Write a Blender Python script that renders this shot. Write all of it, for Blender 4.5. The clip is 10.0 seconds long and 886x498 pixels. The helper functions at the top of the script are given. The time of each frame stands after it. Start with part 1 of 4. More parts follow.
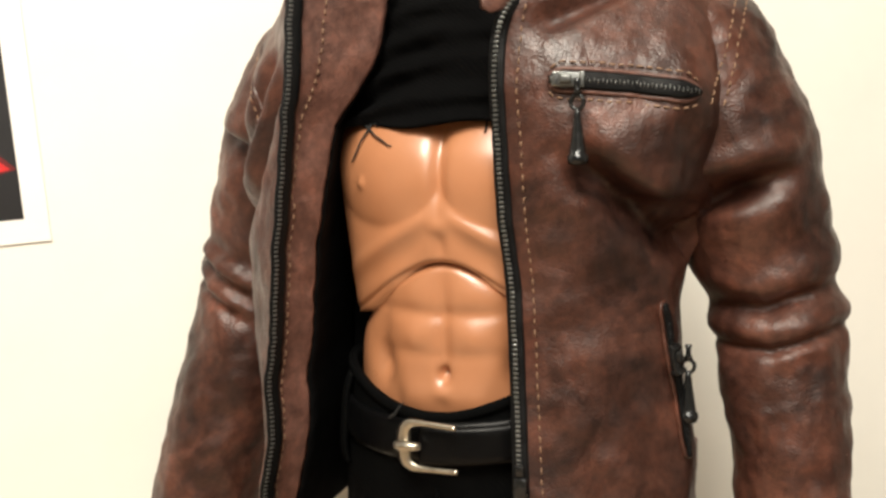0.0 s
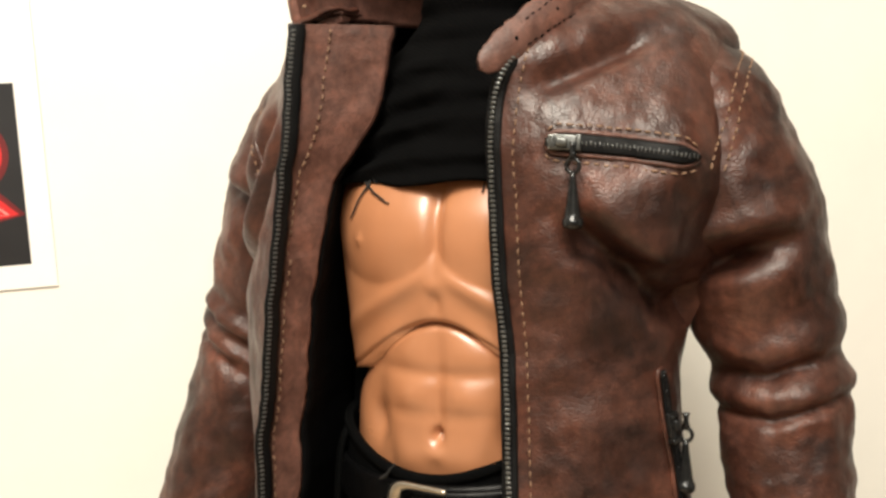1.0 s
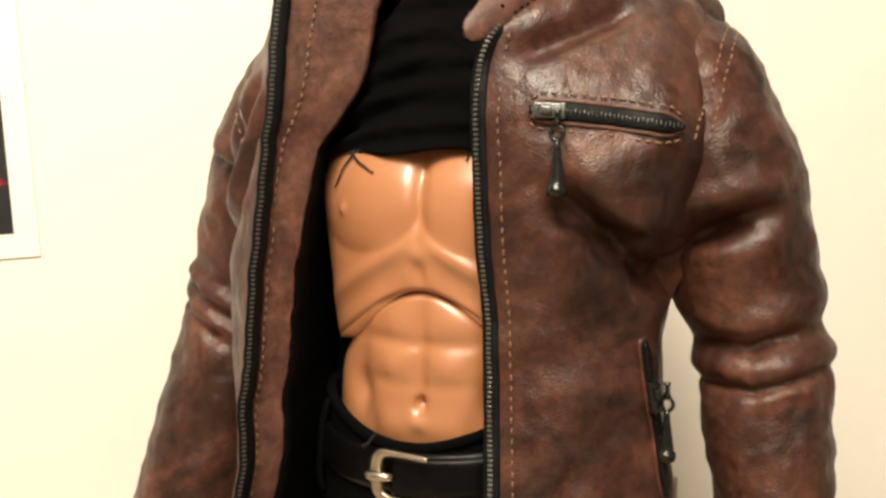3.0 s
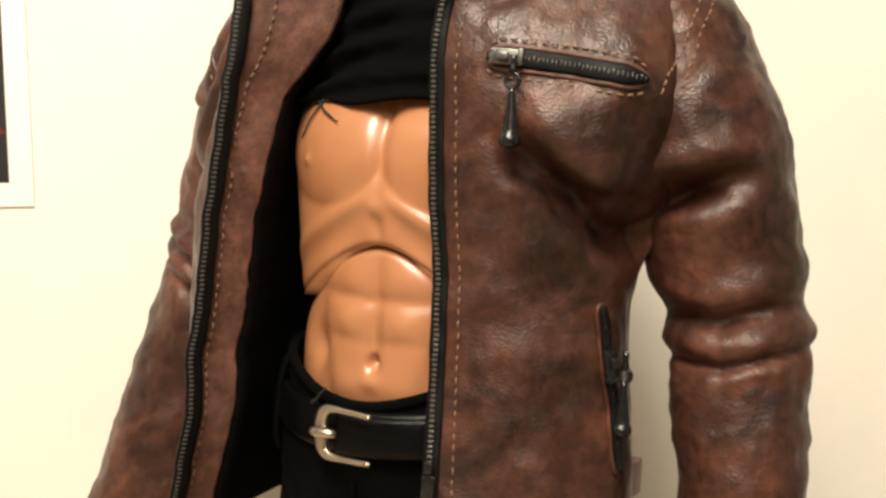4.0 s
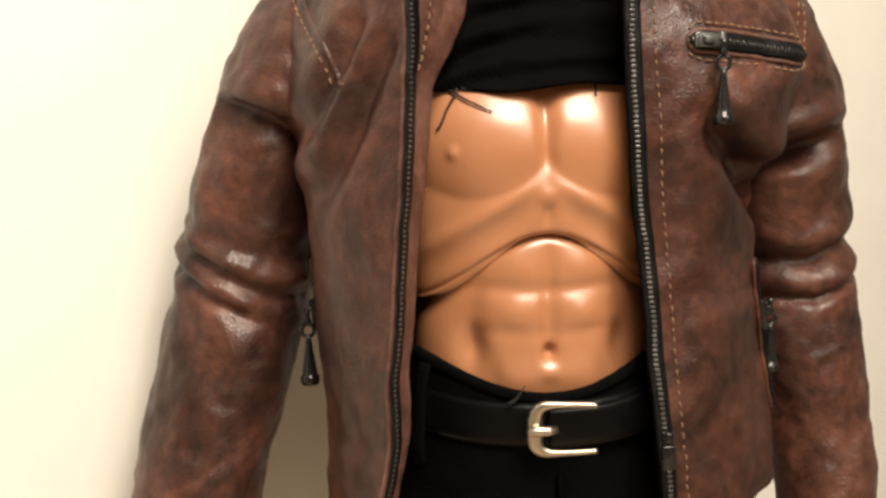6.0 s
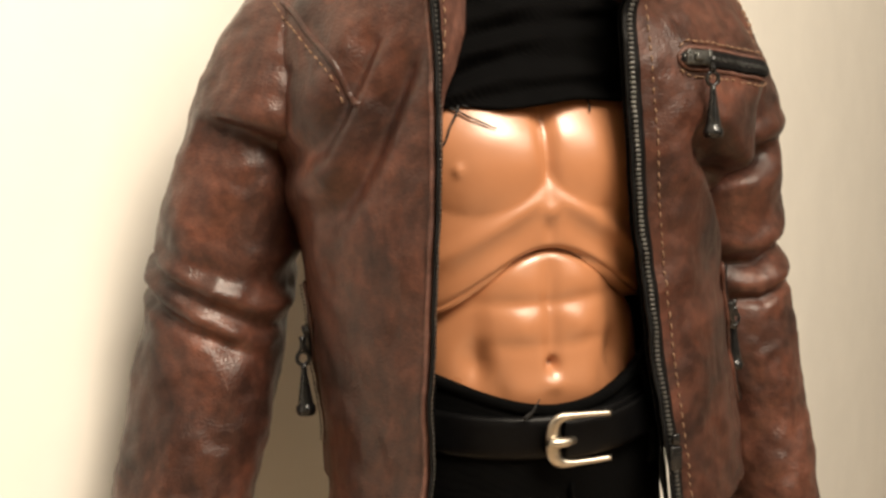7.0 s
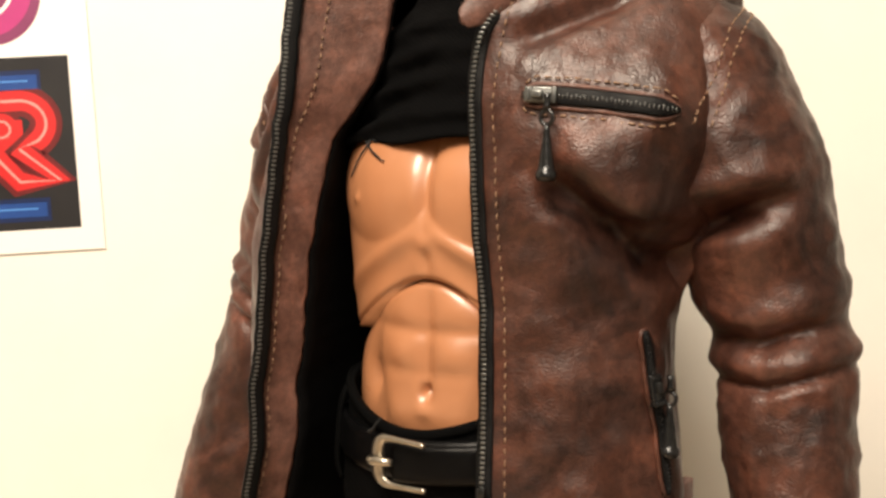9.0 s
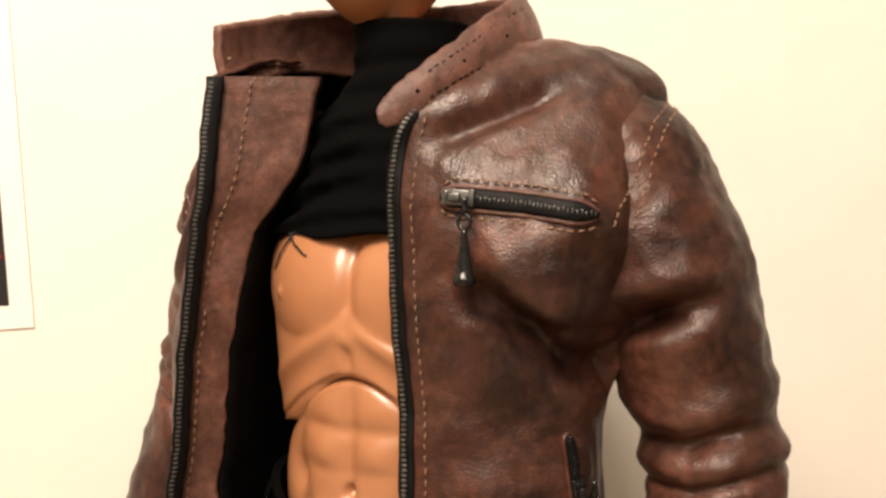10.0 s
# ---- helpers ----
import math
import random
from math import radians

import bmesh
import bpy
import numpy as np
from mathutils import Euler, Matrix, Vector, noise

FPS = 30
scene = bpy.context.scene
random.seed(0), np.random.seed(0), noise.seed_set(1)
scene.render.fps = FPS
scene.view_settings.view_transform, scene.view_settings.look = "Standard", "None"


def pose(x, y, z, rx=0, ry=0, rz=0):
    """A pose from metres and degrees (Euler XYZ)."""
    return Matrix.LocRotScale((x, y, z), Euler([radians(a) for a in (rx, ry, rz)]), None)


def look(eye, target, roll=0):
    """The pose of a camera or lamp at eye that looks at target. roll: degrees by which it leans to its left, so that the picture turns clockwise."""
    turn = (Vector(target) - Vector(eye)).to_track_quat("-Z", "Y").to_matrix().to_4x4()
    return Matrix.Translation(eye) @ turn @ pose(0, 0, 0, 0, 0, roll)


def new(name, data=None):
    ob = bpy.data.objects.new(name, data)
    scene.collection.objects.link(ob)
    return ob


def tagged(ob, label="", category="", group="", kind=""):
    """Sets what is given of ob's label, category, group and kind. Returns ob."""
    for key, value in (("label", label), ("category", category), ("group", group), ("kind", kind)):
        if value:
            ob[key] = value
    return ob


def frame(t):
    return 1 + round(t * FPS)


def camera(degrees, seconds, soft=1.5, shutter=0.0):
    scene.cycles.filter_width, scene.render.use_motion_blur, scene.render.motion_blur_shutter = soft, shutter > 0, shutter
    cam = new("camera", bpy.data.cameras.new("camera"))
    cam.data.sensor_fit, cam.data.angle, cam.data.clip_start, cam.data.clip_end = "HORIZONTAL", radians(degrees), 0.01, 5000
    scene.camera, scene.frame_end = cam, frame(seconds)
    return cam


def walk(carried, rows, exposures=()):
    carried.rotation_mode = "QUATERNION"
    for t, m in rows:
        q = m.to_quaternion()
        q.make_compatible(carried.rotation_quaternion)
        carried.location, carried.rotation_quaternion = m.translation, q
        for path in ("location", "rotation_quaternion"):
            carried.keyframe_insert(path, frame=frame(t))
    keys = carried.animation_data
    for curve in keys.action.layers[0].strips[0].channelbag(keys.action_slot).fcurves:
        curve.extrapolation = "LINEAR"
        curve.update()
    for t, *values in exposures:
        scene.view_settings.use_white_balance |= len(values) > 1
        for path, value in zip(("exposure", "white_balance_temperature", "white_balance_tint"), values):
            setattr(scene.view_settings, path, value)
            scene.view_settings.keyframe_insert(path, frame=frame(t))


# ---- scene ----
DEG = 45
cam = camera(DEG, 10.0, soft=2.9)
PATH = [
    (0, pose(0.0870, -0.2026, 0.2415, 82.95, 1.42, 22.69)),
    (0.5, pose(0.0931, -0.2038, 0.2438, 83.78, 0.83, 24.92)),
    (1, pose(0.0935, -0.1966, 0.2464, 84.79, 0.43, 24.74)),
    (1.5, pose(0.0956, -0.1983, 0.2453, 84.28, 0.74, 25.11)),
    (2, pose(0.0999, -0.1965, 0.2449, 85.43, -0.12, 23.92)),
    (2.5, pose(0.1017, -0.1984, 0.2459, 86.26, -0.62, 24.24)),
    (3, pose(0.0941, -0.1968, 0.2423, 84.20, -0.15, 24.05)),
    (3.2, pose(0.0972, -0.1900, 0.2284, 86.42, -1.92, 24.07)),
    (4.3, pose(0.1278, -0.1761, 0.2316, 83.77, -1.80, 33.38)),
    (4.5, pose(0.1361, -0.1719, 0.2354, 83.08, -1.29, 36.29)),
    (5, pose(0.1329, -0.1697, 0.2314, 83.20, -1.95, 36.12)),
    (5.5, pose(0.0462, -0.2069, 0.2300, 82.90, -0.06, 15.52)),
    (5.8, pose(-0.0003, -0.2093, 0.2305, 83.82, 1.19, 4.83)),
    (6, pose(-0.0348, -0.2065, 0.2376, 82.20, 1.57, -4.00)),
    (6.2, pose(-0.0471, -0.2052, 0.2406, 82.05, 1.87, -7.08)),
    (7.3, pose(-0.0899, -0.1936, 0.2394, 82.56, 2.29, -19.34)),
    (7.5, pose(-0.0738, -0.1987, 0.2425, 81.42, 1.75, -15.74)),
    (8, pose(0.0543, -0.2090, 0.2330, 83.25, 0.36, 12.98)),
    (8.5, pose(0.1015, -0.1923, 0.2331, 85.34, -0.27, 24.13)),
    (9, pose(0.1226, -0.1832, 0.2346, 85.58, -0.23, 32.57)),
    (9.5, pose(0.1287, -0.1785, 0.2430, 84.99, 0.35, 34.25)),
    (10, pose(0.1287, -0.1730, 0.2492, 86.87, -0.10, 31.21)),
]
walk(cam, PATH, [(0, -0.1, 6200, 10), (1.5, -0.1, 6350, 10), (2.5, -0.1, 6950, 11), (3.0, -0.1, 6950, 11), (4.5, -0.14, 6700, 12), (6.0, -0.14, 6650, 14), (7.5, -0.1, 6900, 14), (9.0, -0.1, 6800, 15), (10.0, -0.2, 7100, 20)])

# ---- light ----
TURN = 37.0                      # the room's wall stands turned to the figure
ROOM = pose(0, 0, 0, 0, 0, TURN)
world = bpy.data.worlds.new("world")
scene.world = world
world.use_nodes = True
world.node_tree.nodes["Background"].inputs[0].default_value = (1.0, 0.86, 0.66, 1)
world.node_tree.nodes["Background"].inputs[1].default_value = 0.05


def lamp(name, eye, target, size, watts, colour):
    data = bpy.data.lights.new(name, "AREA")
    data.shape, data.size, data.energy, data.color = "DISK", size, watts, colour
    ob = new(name, data)
    ob.matrix_world = look(eye, target)
    return ob


def around(az, el, d, z=0.22):
    a, e = radians(az), radians(el)
    return (d * math.cos(e) * math.sin(a), -d * math.cos(e) * math.cos(a), z + d * math.sin(e))


lamp("key_lamp", around(12, 52, 0.64), (0, 0.02, 0.22), 0.30, 8.6, (1.0, 0.90, 0.735))
# added soft fill from the front right: brightens shadowed gaps, no lamp stands there
lamp("fill_light", (0.75, -1.25, 1.15), (0, 0, 0.2), 0.8, 13.5, (1.0, 0.91, 0.77))

# ---- materials ----


def nodes_of(name):
    m = bpy.data.materials.new(name)
    m.use_nodes = True
    t = m.node_tree
    return m, t, t.nodes["Principled BSDF"]


def noise_node(t, scale, detail=4.0, rough=0.55, distortion=0.0, coord=None):
    n = t.nodes.new("ShaderNodeTexNoise")
    n.inputs["Scale"].default_value, n.inputs["Detail"].default_value = scale, detail
    n.inputs["Roughness"].default_value, n.inputs["Distortion"].default_value = rough, distortion
    if coord is not None:
        t.links.new(coord, n.inputs["Vector"])
    return n


def ramp_node(t, src, stops):
    r = t.nodes.new("ShaderNodeValToRGB")
    r.color_ramp.elements[0].position, r.color_ramp.elements[0].color = stops[0][0], (*stops[0][1], 1)
    r.color_ramp.elements[1].position, r.color_ramp.elements[1].color = stops[-1][0], (*stops[-1][1], 1)
    for p, c in stops[1:-1]:
        r.color_ramp.elements.new(p).color = (*c, 1)
    t.links.new(src, r.inputs[0])
    return r


def mixed(t, fac, a, b, kind="MIX"):
    n = t.nodes.new("ShaderNodeMix")
    n.data_type, n.blend_type = "RGBA", kind
    if isinstance(fac, float):
        n.inputs[0].default_value = fac
    else:
        t.links.new(fac, n.inputs[0])
    for i, v in ((6, a), (7, b)):
        if isinstance(v, tuple):
            n.inputs[i].default_value = (*v, 1)
        else:
            t.links.new(v, n.inputs[i])
    return n.outputs[2]


def bumped(t, b, height, strength, distance):
    n = t.nodes.new("ShaderNodeBump")
    n.inputs["Strength"].default_value, n.inputs["Distance"].default_value = strength, distance
    t.links.new(height, n.inputs["Height"])
    t.links.new(n.outputs[0], b.inputs["Normal"])


def place_coord(t):
    return t.nodes.new("ShaderNodeTexCoord").outputs["Object"]


def leather(name, dark, mid, light, rough=0.40):
    """Pull-up leather: dark and rubbed patches, pebbled grain, fine slanting wrinkles."""
    m, t, b = nodes_of(name)
    co = place_coord(t)
    big = noise_node(t, 42, 7, 0.66, 1.1, co)
    base = ramp_node(t, big.outputs[0], [(0.33, dark), (0.50, mid), (0.68, light)])
    rub = noise_node(t, 95, 5, 0.7, 0.6, co)
    worn = ramp_node(t, rub.outputs[0], [(0.30, (0.70, 0.66, 0.66)), (0.52, (1.0, 1.0, 1.0)), (0.74, (1.34, 1.16, 1.06))])
    fine = noise_node(t, 460, 4, 0.65, 0.3, co)
    spots = ramp_node(t, fine.outputs[0], [(0.33, (0.70, 0.68, 0.68)), (0.67, (1.22, 1.18, 1.15))])
    col = mixed(t, 1.0, mixed(t, 1.0, base.outputs[0], worn.outputs[0], "MULTIPLY"), spots.outputs[0], "MULTIPLY")
    t.links.new(col, b.inputs["Base Color"])
    warp = noise_node(t, 260, 2, 0.5, 0, co)
    add = t.nodes.new("ShaderNodeVectorMath")
    add.operation = "MULTIPLY_ADD"
    t.links.new(warp.outputs["Color"], add.inputs[0])
    add.inputs[1].default_value = (0.0026, 0.0026, 0.0026)
    t.links.new(co, add.inputs[2])
    vor = t.nodes.new("ShaderNodeTexVoronoi")
    vor.feature, vor.inputs["Scale"].default_value = "DISTANCE_TO_EDGE", 980
    t.links.new(add.outputs[0], vor.inputs["Vector"])
    grain = ramp_node(t, vor.outputs["Distance"], [(0.0, (0, 0, 0)), (0.30, (1, 1, 1))])
    slant = t.nodes.new("ShaderNodeMapping")
    slant.inputs["Rotation"].default_value = (0, radians(38), 0)
    slant.inputs["Scale"].default_value = (0.38, 0.8, 1.5)
    t.links.new(add.outputs[0], slant.inputs["Vector"])
    lines = noise_node(t, 360, 5, 0.62, 0.5, slant.outputs[0])
    h = mixed(t, 0.50, grain.outputs[0], mixed(t, 0.60, fine.outputs["Color"], lines.outputs["Color"]))
    bumped(t, b, h, 0.30, 0.00030)
    rr = ramp_node(t, noise_node(t, 130, 4, 0.6, 0, co).outputs[0], [(0.3, (rough - 0.10,) * 3), (0.7, (rough + 0.14,) * 3)])
    t.links.new(rr.outputs[0], b.inputs["Roughness"])
    b.inputs["Specular IOR Level"].default_value = 0.42
    return m


def plain(name, colour, rough, metal=0.0, vary=0.25, scale=200, bump=0.15, dist=0.0003, spec=0.5):
    m, t, b = nodes_of(name)
    co = place_coord(t)
    n = noise_node(t, scale, 5, 0.6, 0, co)
    lo, hi = tuple(c * (1 - vary) for c in colour), tuple(min(1, c * (1 + vary)) for c in colour)
    t.links.new(ramp_node(t, n.outputs[0], [(0.3, lo), (0.7, hi)]).outputs[0], b.inputs["Base Color"])
    n2 = noise_node(t, scale * 0.25, 3, 0.5, 0, co)
    t.links.new(ramp_node(t, n2.outputs[0], [(0.3, (max(0.02, rough - 0.07),) * 3), (0.7, (min(1, rough + 0.07),) * 3)]).outputs[0], b.inputs["Roughness"])
    b.inputs["Metallic"].default_value = metal
    b.inputs["Specular IOR Level"].default_value = spec
    if bump:
        bumped(t, b, n.outputs[0], bump, dist)
    return m


def cloth(name, colour, rough, weave=2600):
    m, t, b = nodes_of(name)
    co = place_coord(t)
    w = t.nodes.new("ShaderNodeTexWave")
    w.inputs["Scale"].default_value, w.inputs["Distortion"].default_value, w.bands_direction = weave / 6, 3.0, "DIAGONAL"
    t.links.new(co, w.inputs["Vector"])
    n = noise_node(t, 900, 4, 0.7, 0, co)
    soft = noise_node(t, 60, 4, 0.6, 0, co)
    t.links.new(ramp_node(t, soft.outputs[0], [(0.3, tuple(c * 0.7 for c in colour)), (0.7, tuple(c * 1.4 for c in colour))]).outputs[0], b.inputs["Base Color"])
    bumped(t, b, mixed(t, 0.6, w.outputs[0], n.outputs["Color"]), 0.5, 0.00025)
    b.inputs["Roughness"].default_value = rough
    b.inputs["Specular IOR Level"].default_value = 0.05
    return m


LEATHER = leather("brown_leather", (0.017, 0.0074, 0.0058), (0.055, 0.0215, 0.0145), (0.105, 0.042, 0.028))
LEATHER_EDGE = leather("brown_leather_trim", (0.062, 0.029, 0.022), (0.116, 0.056, 0.043), (0.170, 0.086, 0.068), 0.46)
SKIN = plain("tan_plastic", (0.415, 0.177, 0.082), 0.34, 0, 0.05, 90, 0.03, 0.0002, 0.95)
BLACK_CLOTH = cloth("black_cotton", (0.0015, 0.0015, 0.0016), 0.9)
DENIM = cloth("black_denim", (0.0013, 0.0014, 0.0015), 0.85, 1800)
LINING = plain("black_lining", (0.003, 0.003, 0.0032), 0.7, 0, 0.3, 500, 0.15, 0.0003, 0.05)
TAPE = plain("black_zip_tape", (0.003, 0.003, 0.0033), 0.55, 0, 0.3, 1500, 0.4, 0.0003, 0.15)
GUNMETAL = plain("black_metal", (0.040, 0.041, 0.042), 0.26, 0.8, 0.3, 600, 0.1)
TEETH = plain("grey_zip_teeth", (0.15, 0.155, 0.15), 0.30, 0.8, 0.3, 900, 0.1)
STEEL = plain("worn_steel", (0.50, 0.46, 0.39), 0.34, 1.0, 0.12, 700, 0.25, 0.0002)
BELT = plain("black_belt_leather", (0.002, 0.002, 0.0022), 0.36, 0, 0.3, 700, 0.3, 0.0003, 0.14)
THREAD = plain("tan_thread", (0.22, 0.130, 0.078), 0.7, 0, 0.25, 800, 0.2)
BLACK_THREAD = plain("black_thread", (0.006, 0.006, 0.006), 0.8, 0, 0.2, 800, 0)
WALL = plain("painted_wall", (0.80, 0.785, 0.73), 0.75, 0, 0.025, 30, 0.12, 0.0006, 0.3)
PAPER = plain("white_paper", (0.82, 0.81, 0.79), 0.5, 0, 0.01, 60, 0.04, 0.0003)
WOOD = plain("pale_table", (0.45, 0.33, 0.22), 0.5, 0, 0.2, 40, 0.1)


def ink(name, colour):
    return plain(name, colour, 0.45, 0, 0.08, 120, 0)


INK_BLACK, INK_BLUE, INK_SKY = ink("ink_black", (0.012, 0.012, 0.014)), ink("ink_blue", (0.010, 0.055, 0.24)), ink("ink_sky", (0.07, 0.24, 0.62))
INK_RED, INK_PINK = ink("ink_red", (0.58, 0.020, 0.022)), ink("ink_pink", (0.85, 0.28, 0.26))
INK_DARK_RED = ink("ink_dark_red", (0.13, 0.010, 0.012))
INK_PLUM, INK_MAGENTA, INK_WHITE = ink("ink_plum", (0.20, 0.035, 0.11)), ink("ink_magenta", (0.42, 0.035, 0.18)), ink("ink_white", (0.85, 0.80, 0.80))

# ---- builders ----
MM = 0.001


def mesh_part(name, verts, faces, material, parent=None, label="", smooth=True, scale=MM):
    me = bpy.data.meshes.new(name)
    me.from_pydata([(x * scale, y * scale, z * scale) for x, y, z in verts], [], faces)
    me.materials.append(material)
    if smooth:
        me.shade_smooth()
    ob = new(name, me)
    ob.parent = parent
    if label:
        tagged(ob, label)
    return ob


def part(name, bm, material, parent=None, label="", smooth=True, scale=MM):
    bmesh.ops.recalc_face_normals(bm, faces=bm.faces)
    me = bpy.data.meshes.new(name)
    bm.transform(Matrix.Scale(scale, 4))
    bm.to_mesh(me)
    bm.free()
    me.materials.append(material)
    if smooth:
        me.shade_smooth()
    ob = new(name, me)
    ob.parent = parent
    if label:
        tagged(ob, label)
    return ob


def thing(name, label, category, group=""):
    return tagged(new(name), label, category, group)


def grid_faces(rows, cols, wrap=False, flip=False):
    out = []
    n = cols if wrap else cols - 1
    for i in range(rows - 1):
        for j in range(n):
            k = (j + 1) % cols
            f = (i * cols + j, i * cols + k, (i + 1) * cols + k, (i + 1) * cols + j)
            out.append(f[::-1] if flip else f)
    return out


def curve1(points, u):
    """Catmull-Rom through rows of points, u from 0 to 1; u may be an array."""
    p = np.asarray(points, float)
    n = len(p)
    s = np.clip(np.asarray(u, float), 0, 1) * (n - 1)
    i = np.clip(np.floor(s).astype(int), 0, n - 2)
    f = (s - i)
    f = f.reshape(f.shape + (1,) * (p.ndim - 1))
    g = lambda k: p[np.clip(k, 0, n - 1)]
    p0 = np.where((i == 0).reshape(f.shape), 2 * g(i) - g(i + 1), g(i - 1))
    p3 = np.where((i == n - 2).reshape(f.shape), 2 * g(i + 1) - g(i), g(i + 2))
    p1, p2 = g(i), g(i + 1)
    return 0.5 * (2 * p1 + (p2 - p0) * f + (2 * p0 - 5 * p1 + 4 * p2 - p3) * f * f + (3 * p1 - p0 - 3 * p2 + p3) * f ** 3)


def table(z, rows):
    a = np.asarray(rows, float)
    return [np.interp(z, a[:, 0], a[:, k]) for k in range(1, a.shape[1])]


def wobble(p, scale, seed=0.0):
    return noise.fractal((p[0] * scale + seed, p[1] * scale, p[2] * scale - seed), 0.6, 2.0, 3)


def bar(bm, size, at, turn=None):
    """A small bevelled block in millimetres."""
    m = Matrix.LocRotScale(at, turn, size)
    r = bmesh.ops.create_cube(bm, size=1, matrix=m)
    es = list({e for v in r["verts"] for e in v.link_edges})
    bmesh.ops.bevel(bm, geom=es, offset=min(size) * 0.22, segments=2, affect="EDGES", profile=0.6)


def tube(bm, points, radii, segments=10, closed=False):
    pts = [Vector(p) for p in points]
    n = len(pts)
    rings = []
    prev = None
    for i, p in enumerate(pts):
        a, b = pts[(i - 1) % n if closed else max(i - 1, 0)], pts[(i + 1) % n if closed else min(i + 1, n - 1)]
        d = (b - a).normalized()
        side = d.orthogonal() if prev is None else (prev - d * prev.dot(d))
        side.normalize()
        prev = side
        up = d.cross(side)
        r = radii[i] if not isinstance(radii, (int, float)) else radii
        rings.append([bm.verts.new(p + (side * math.cos(w) + up * math.sin(w)) * r) for w in [2 * math.pi * k / segments for k in range(segments)]])
    for i in range(n if closed else n - 1):
        q, s = rings[i], rings[(i + 1) % n]
        for k in range(segments):
            bm.faces.new((q[k], q[(k + 1) % segments], s[(k + 1) % segments], s[k]))
    if not closed:
        bm.faces.new(rings[0][::-1])
        bm.faces.new(rings[-1])


def thick_strip(rows, thick, rounded=True):
    """A slab over a grid of points (rows x cols x 3), with thickness to its back side; returns verts and faces."""
    g = np.asarray(rows, float)
    r, c, _ = g.shape
    du, dv = np.gradient(g, axis=1), np.gradient(g, axis=0)
    nrm = np.cross(du, dv)
    nrm /= np.linalg.norm(nrm, axis=2, keepdims=True) + 1e-9
    back = g - nrm * thick
    verts = np.concatenate([g.reshape(-1, 3), back.reshape(-1, 3)])
    faces = grid_faces(r, c) + [tuple(v + r * c for v in f[::-1]) for f in grid_faces(r, c)]
    rim = [j for j in range(c)] + [i * c + c - 1 for i in range(1, r)] + [(r - 1) * c + j for j in range(c - 2, -1, -1)] + [i * c for i in range(r - 2, 0, -1)]
    for a, b in zip(rim, rim[1:] + rim[:1]):
        faces.append((b, a, a + r * c, b + r * c))
    return verts.tolist(), faces


# ---- room ----


def room_box(name, x0, x1, y0, y1, z0, z1, material, label):
    bm = bmesh.new()
    bmesh.ops.create_cube(bm, size=1, matrix=Matrix.LocRotScale(((x0 + x1) / 2, (y0 + y1) / 2, (z0 + z1) / 2), None, (x1 - x0, y1 - y0, z1 - z0)))
    ob = part(name, bm, material, None, label, False, 1.0)
    ob.matrix_world = ROOM
    return tagged(ob, kind="structure")


WALL_Y = 0.0918
room_box("wall_north", -1.6, 1.6, WALL_Y, WALL_Y + 0.12, -0.74, 2.06, WALL, "cream-painted smooth plaster wall behind the figure")
room_box("wall_south", -1.6, 1.6, -2.62, -2.5, -0.74, 2.06, WALL, "cream-painted plain wall of the room")
room_box("wall_west", -1.72, -1.6, -2.5, WALL_Y, -0.74, 2.06, WALL, "cream-painted plain side wall")
room_box("wall_east", 1.6, 1.72, -2.5, WALL_Y, -0.74, 2.06, WALL, "cream-painted plain side wall")
room_box("ceiling", -1.6, 1.6, -2.5, WALL_Y, 2.06, 2.16, WALL, "plain white painted ceiling")
room_box("floor", -1.6, 1.6, -2.5, WALL_Y, -0.86, -0.74, WOOD, "plain pale wooden floor")
room_box("table_top", -0.6, 0.11, -0.5, WALL_Y - 0.002, -0.03, 0.0, WOOD, "plain pale wooden top that the figure stands on")

# ---- print on the wall ----
TILT = 3.4
print_sheet = thing("wall_print", "white paper print with neon letters taped to the wall", "poster")
print_sheet.matrix_world = ROOM @ pose(-0.0914, WALL_Y - 0.0006, 0.217, 0, -TILT, 0)


def flat(points, y, material, name, label="", thick=0.04):
    """A thin printed shape in the sheet's plane: x to the right, z up, in millimetres from the dark panel's lower right corner."""
    n = len(points)
    verts = [(x, y, z) for x, z in points] + [(x, y + thick, z) for x, z in points]
    faces = [tuple(range(n)), tuple(range(2 * n - 1, n - 1, -1))] + [(i, i + n, (i + 1) % n + n, (i + 1) % n) for i in range(n)]
    return mesh_part(name, verts, faces, material, print_sheet, label, False)


def ribbon(path, w, y, material, name, label=""):
    """A printed line of width w along a path."""
    p = [Vector(q) for q in path]
    left, right = [], []
    for i, q in enumerate(p):
        d = (p[min(i + 1, len(p) - 1)] - p[max(i - 1, 0)]).normalized()
        s = Vector((-d.y, d.x)) * (w / 2)
        left.append(q + s)
        right.append(q - s)
    verts = [(q.x, y, q.y) for q in left] + [(q.x, y, q.y) for q in right] + [(q.x, y + 0.03, q.y) for q in left] + [(q.x, y + 0.03, q.y) for q in right]
    n = len(p)
    faces = []
    for i in range(n - 1):
        faces += [(i, i + 1, n + i + 1, n + i), (2 * n + i, 3 * n + i, 3 * n + i + 1, 2 * n + i + 1), (i, 2 * n + i, 2 * n + i + 1, i + 1), (n + i, n + i + 1, 3 * n + i + 1, 3 * n + i)]
    faces += [(0, n, 3 * n, 2 * n), (n - 1, 3 * n - 1, 4 * n - 1, 2 * n - 1)]
    return mesh_part(name, verts, faces, material, print_sheet, label, False)


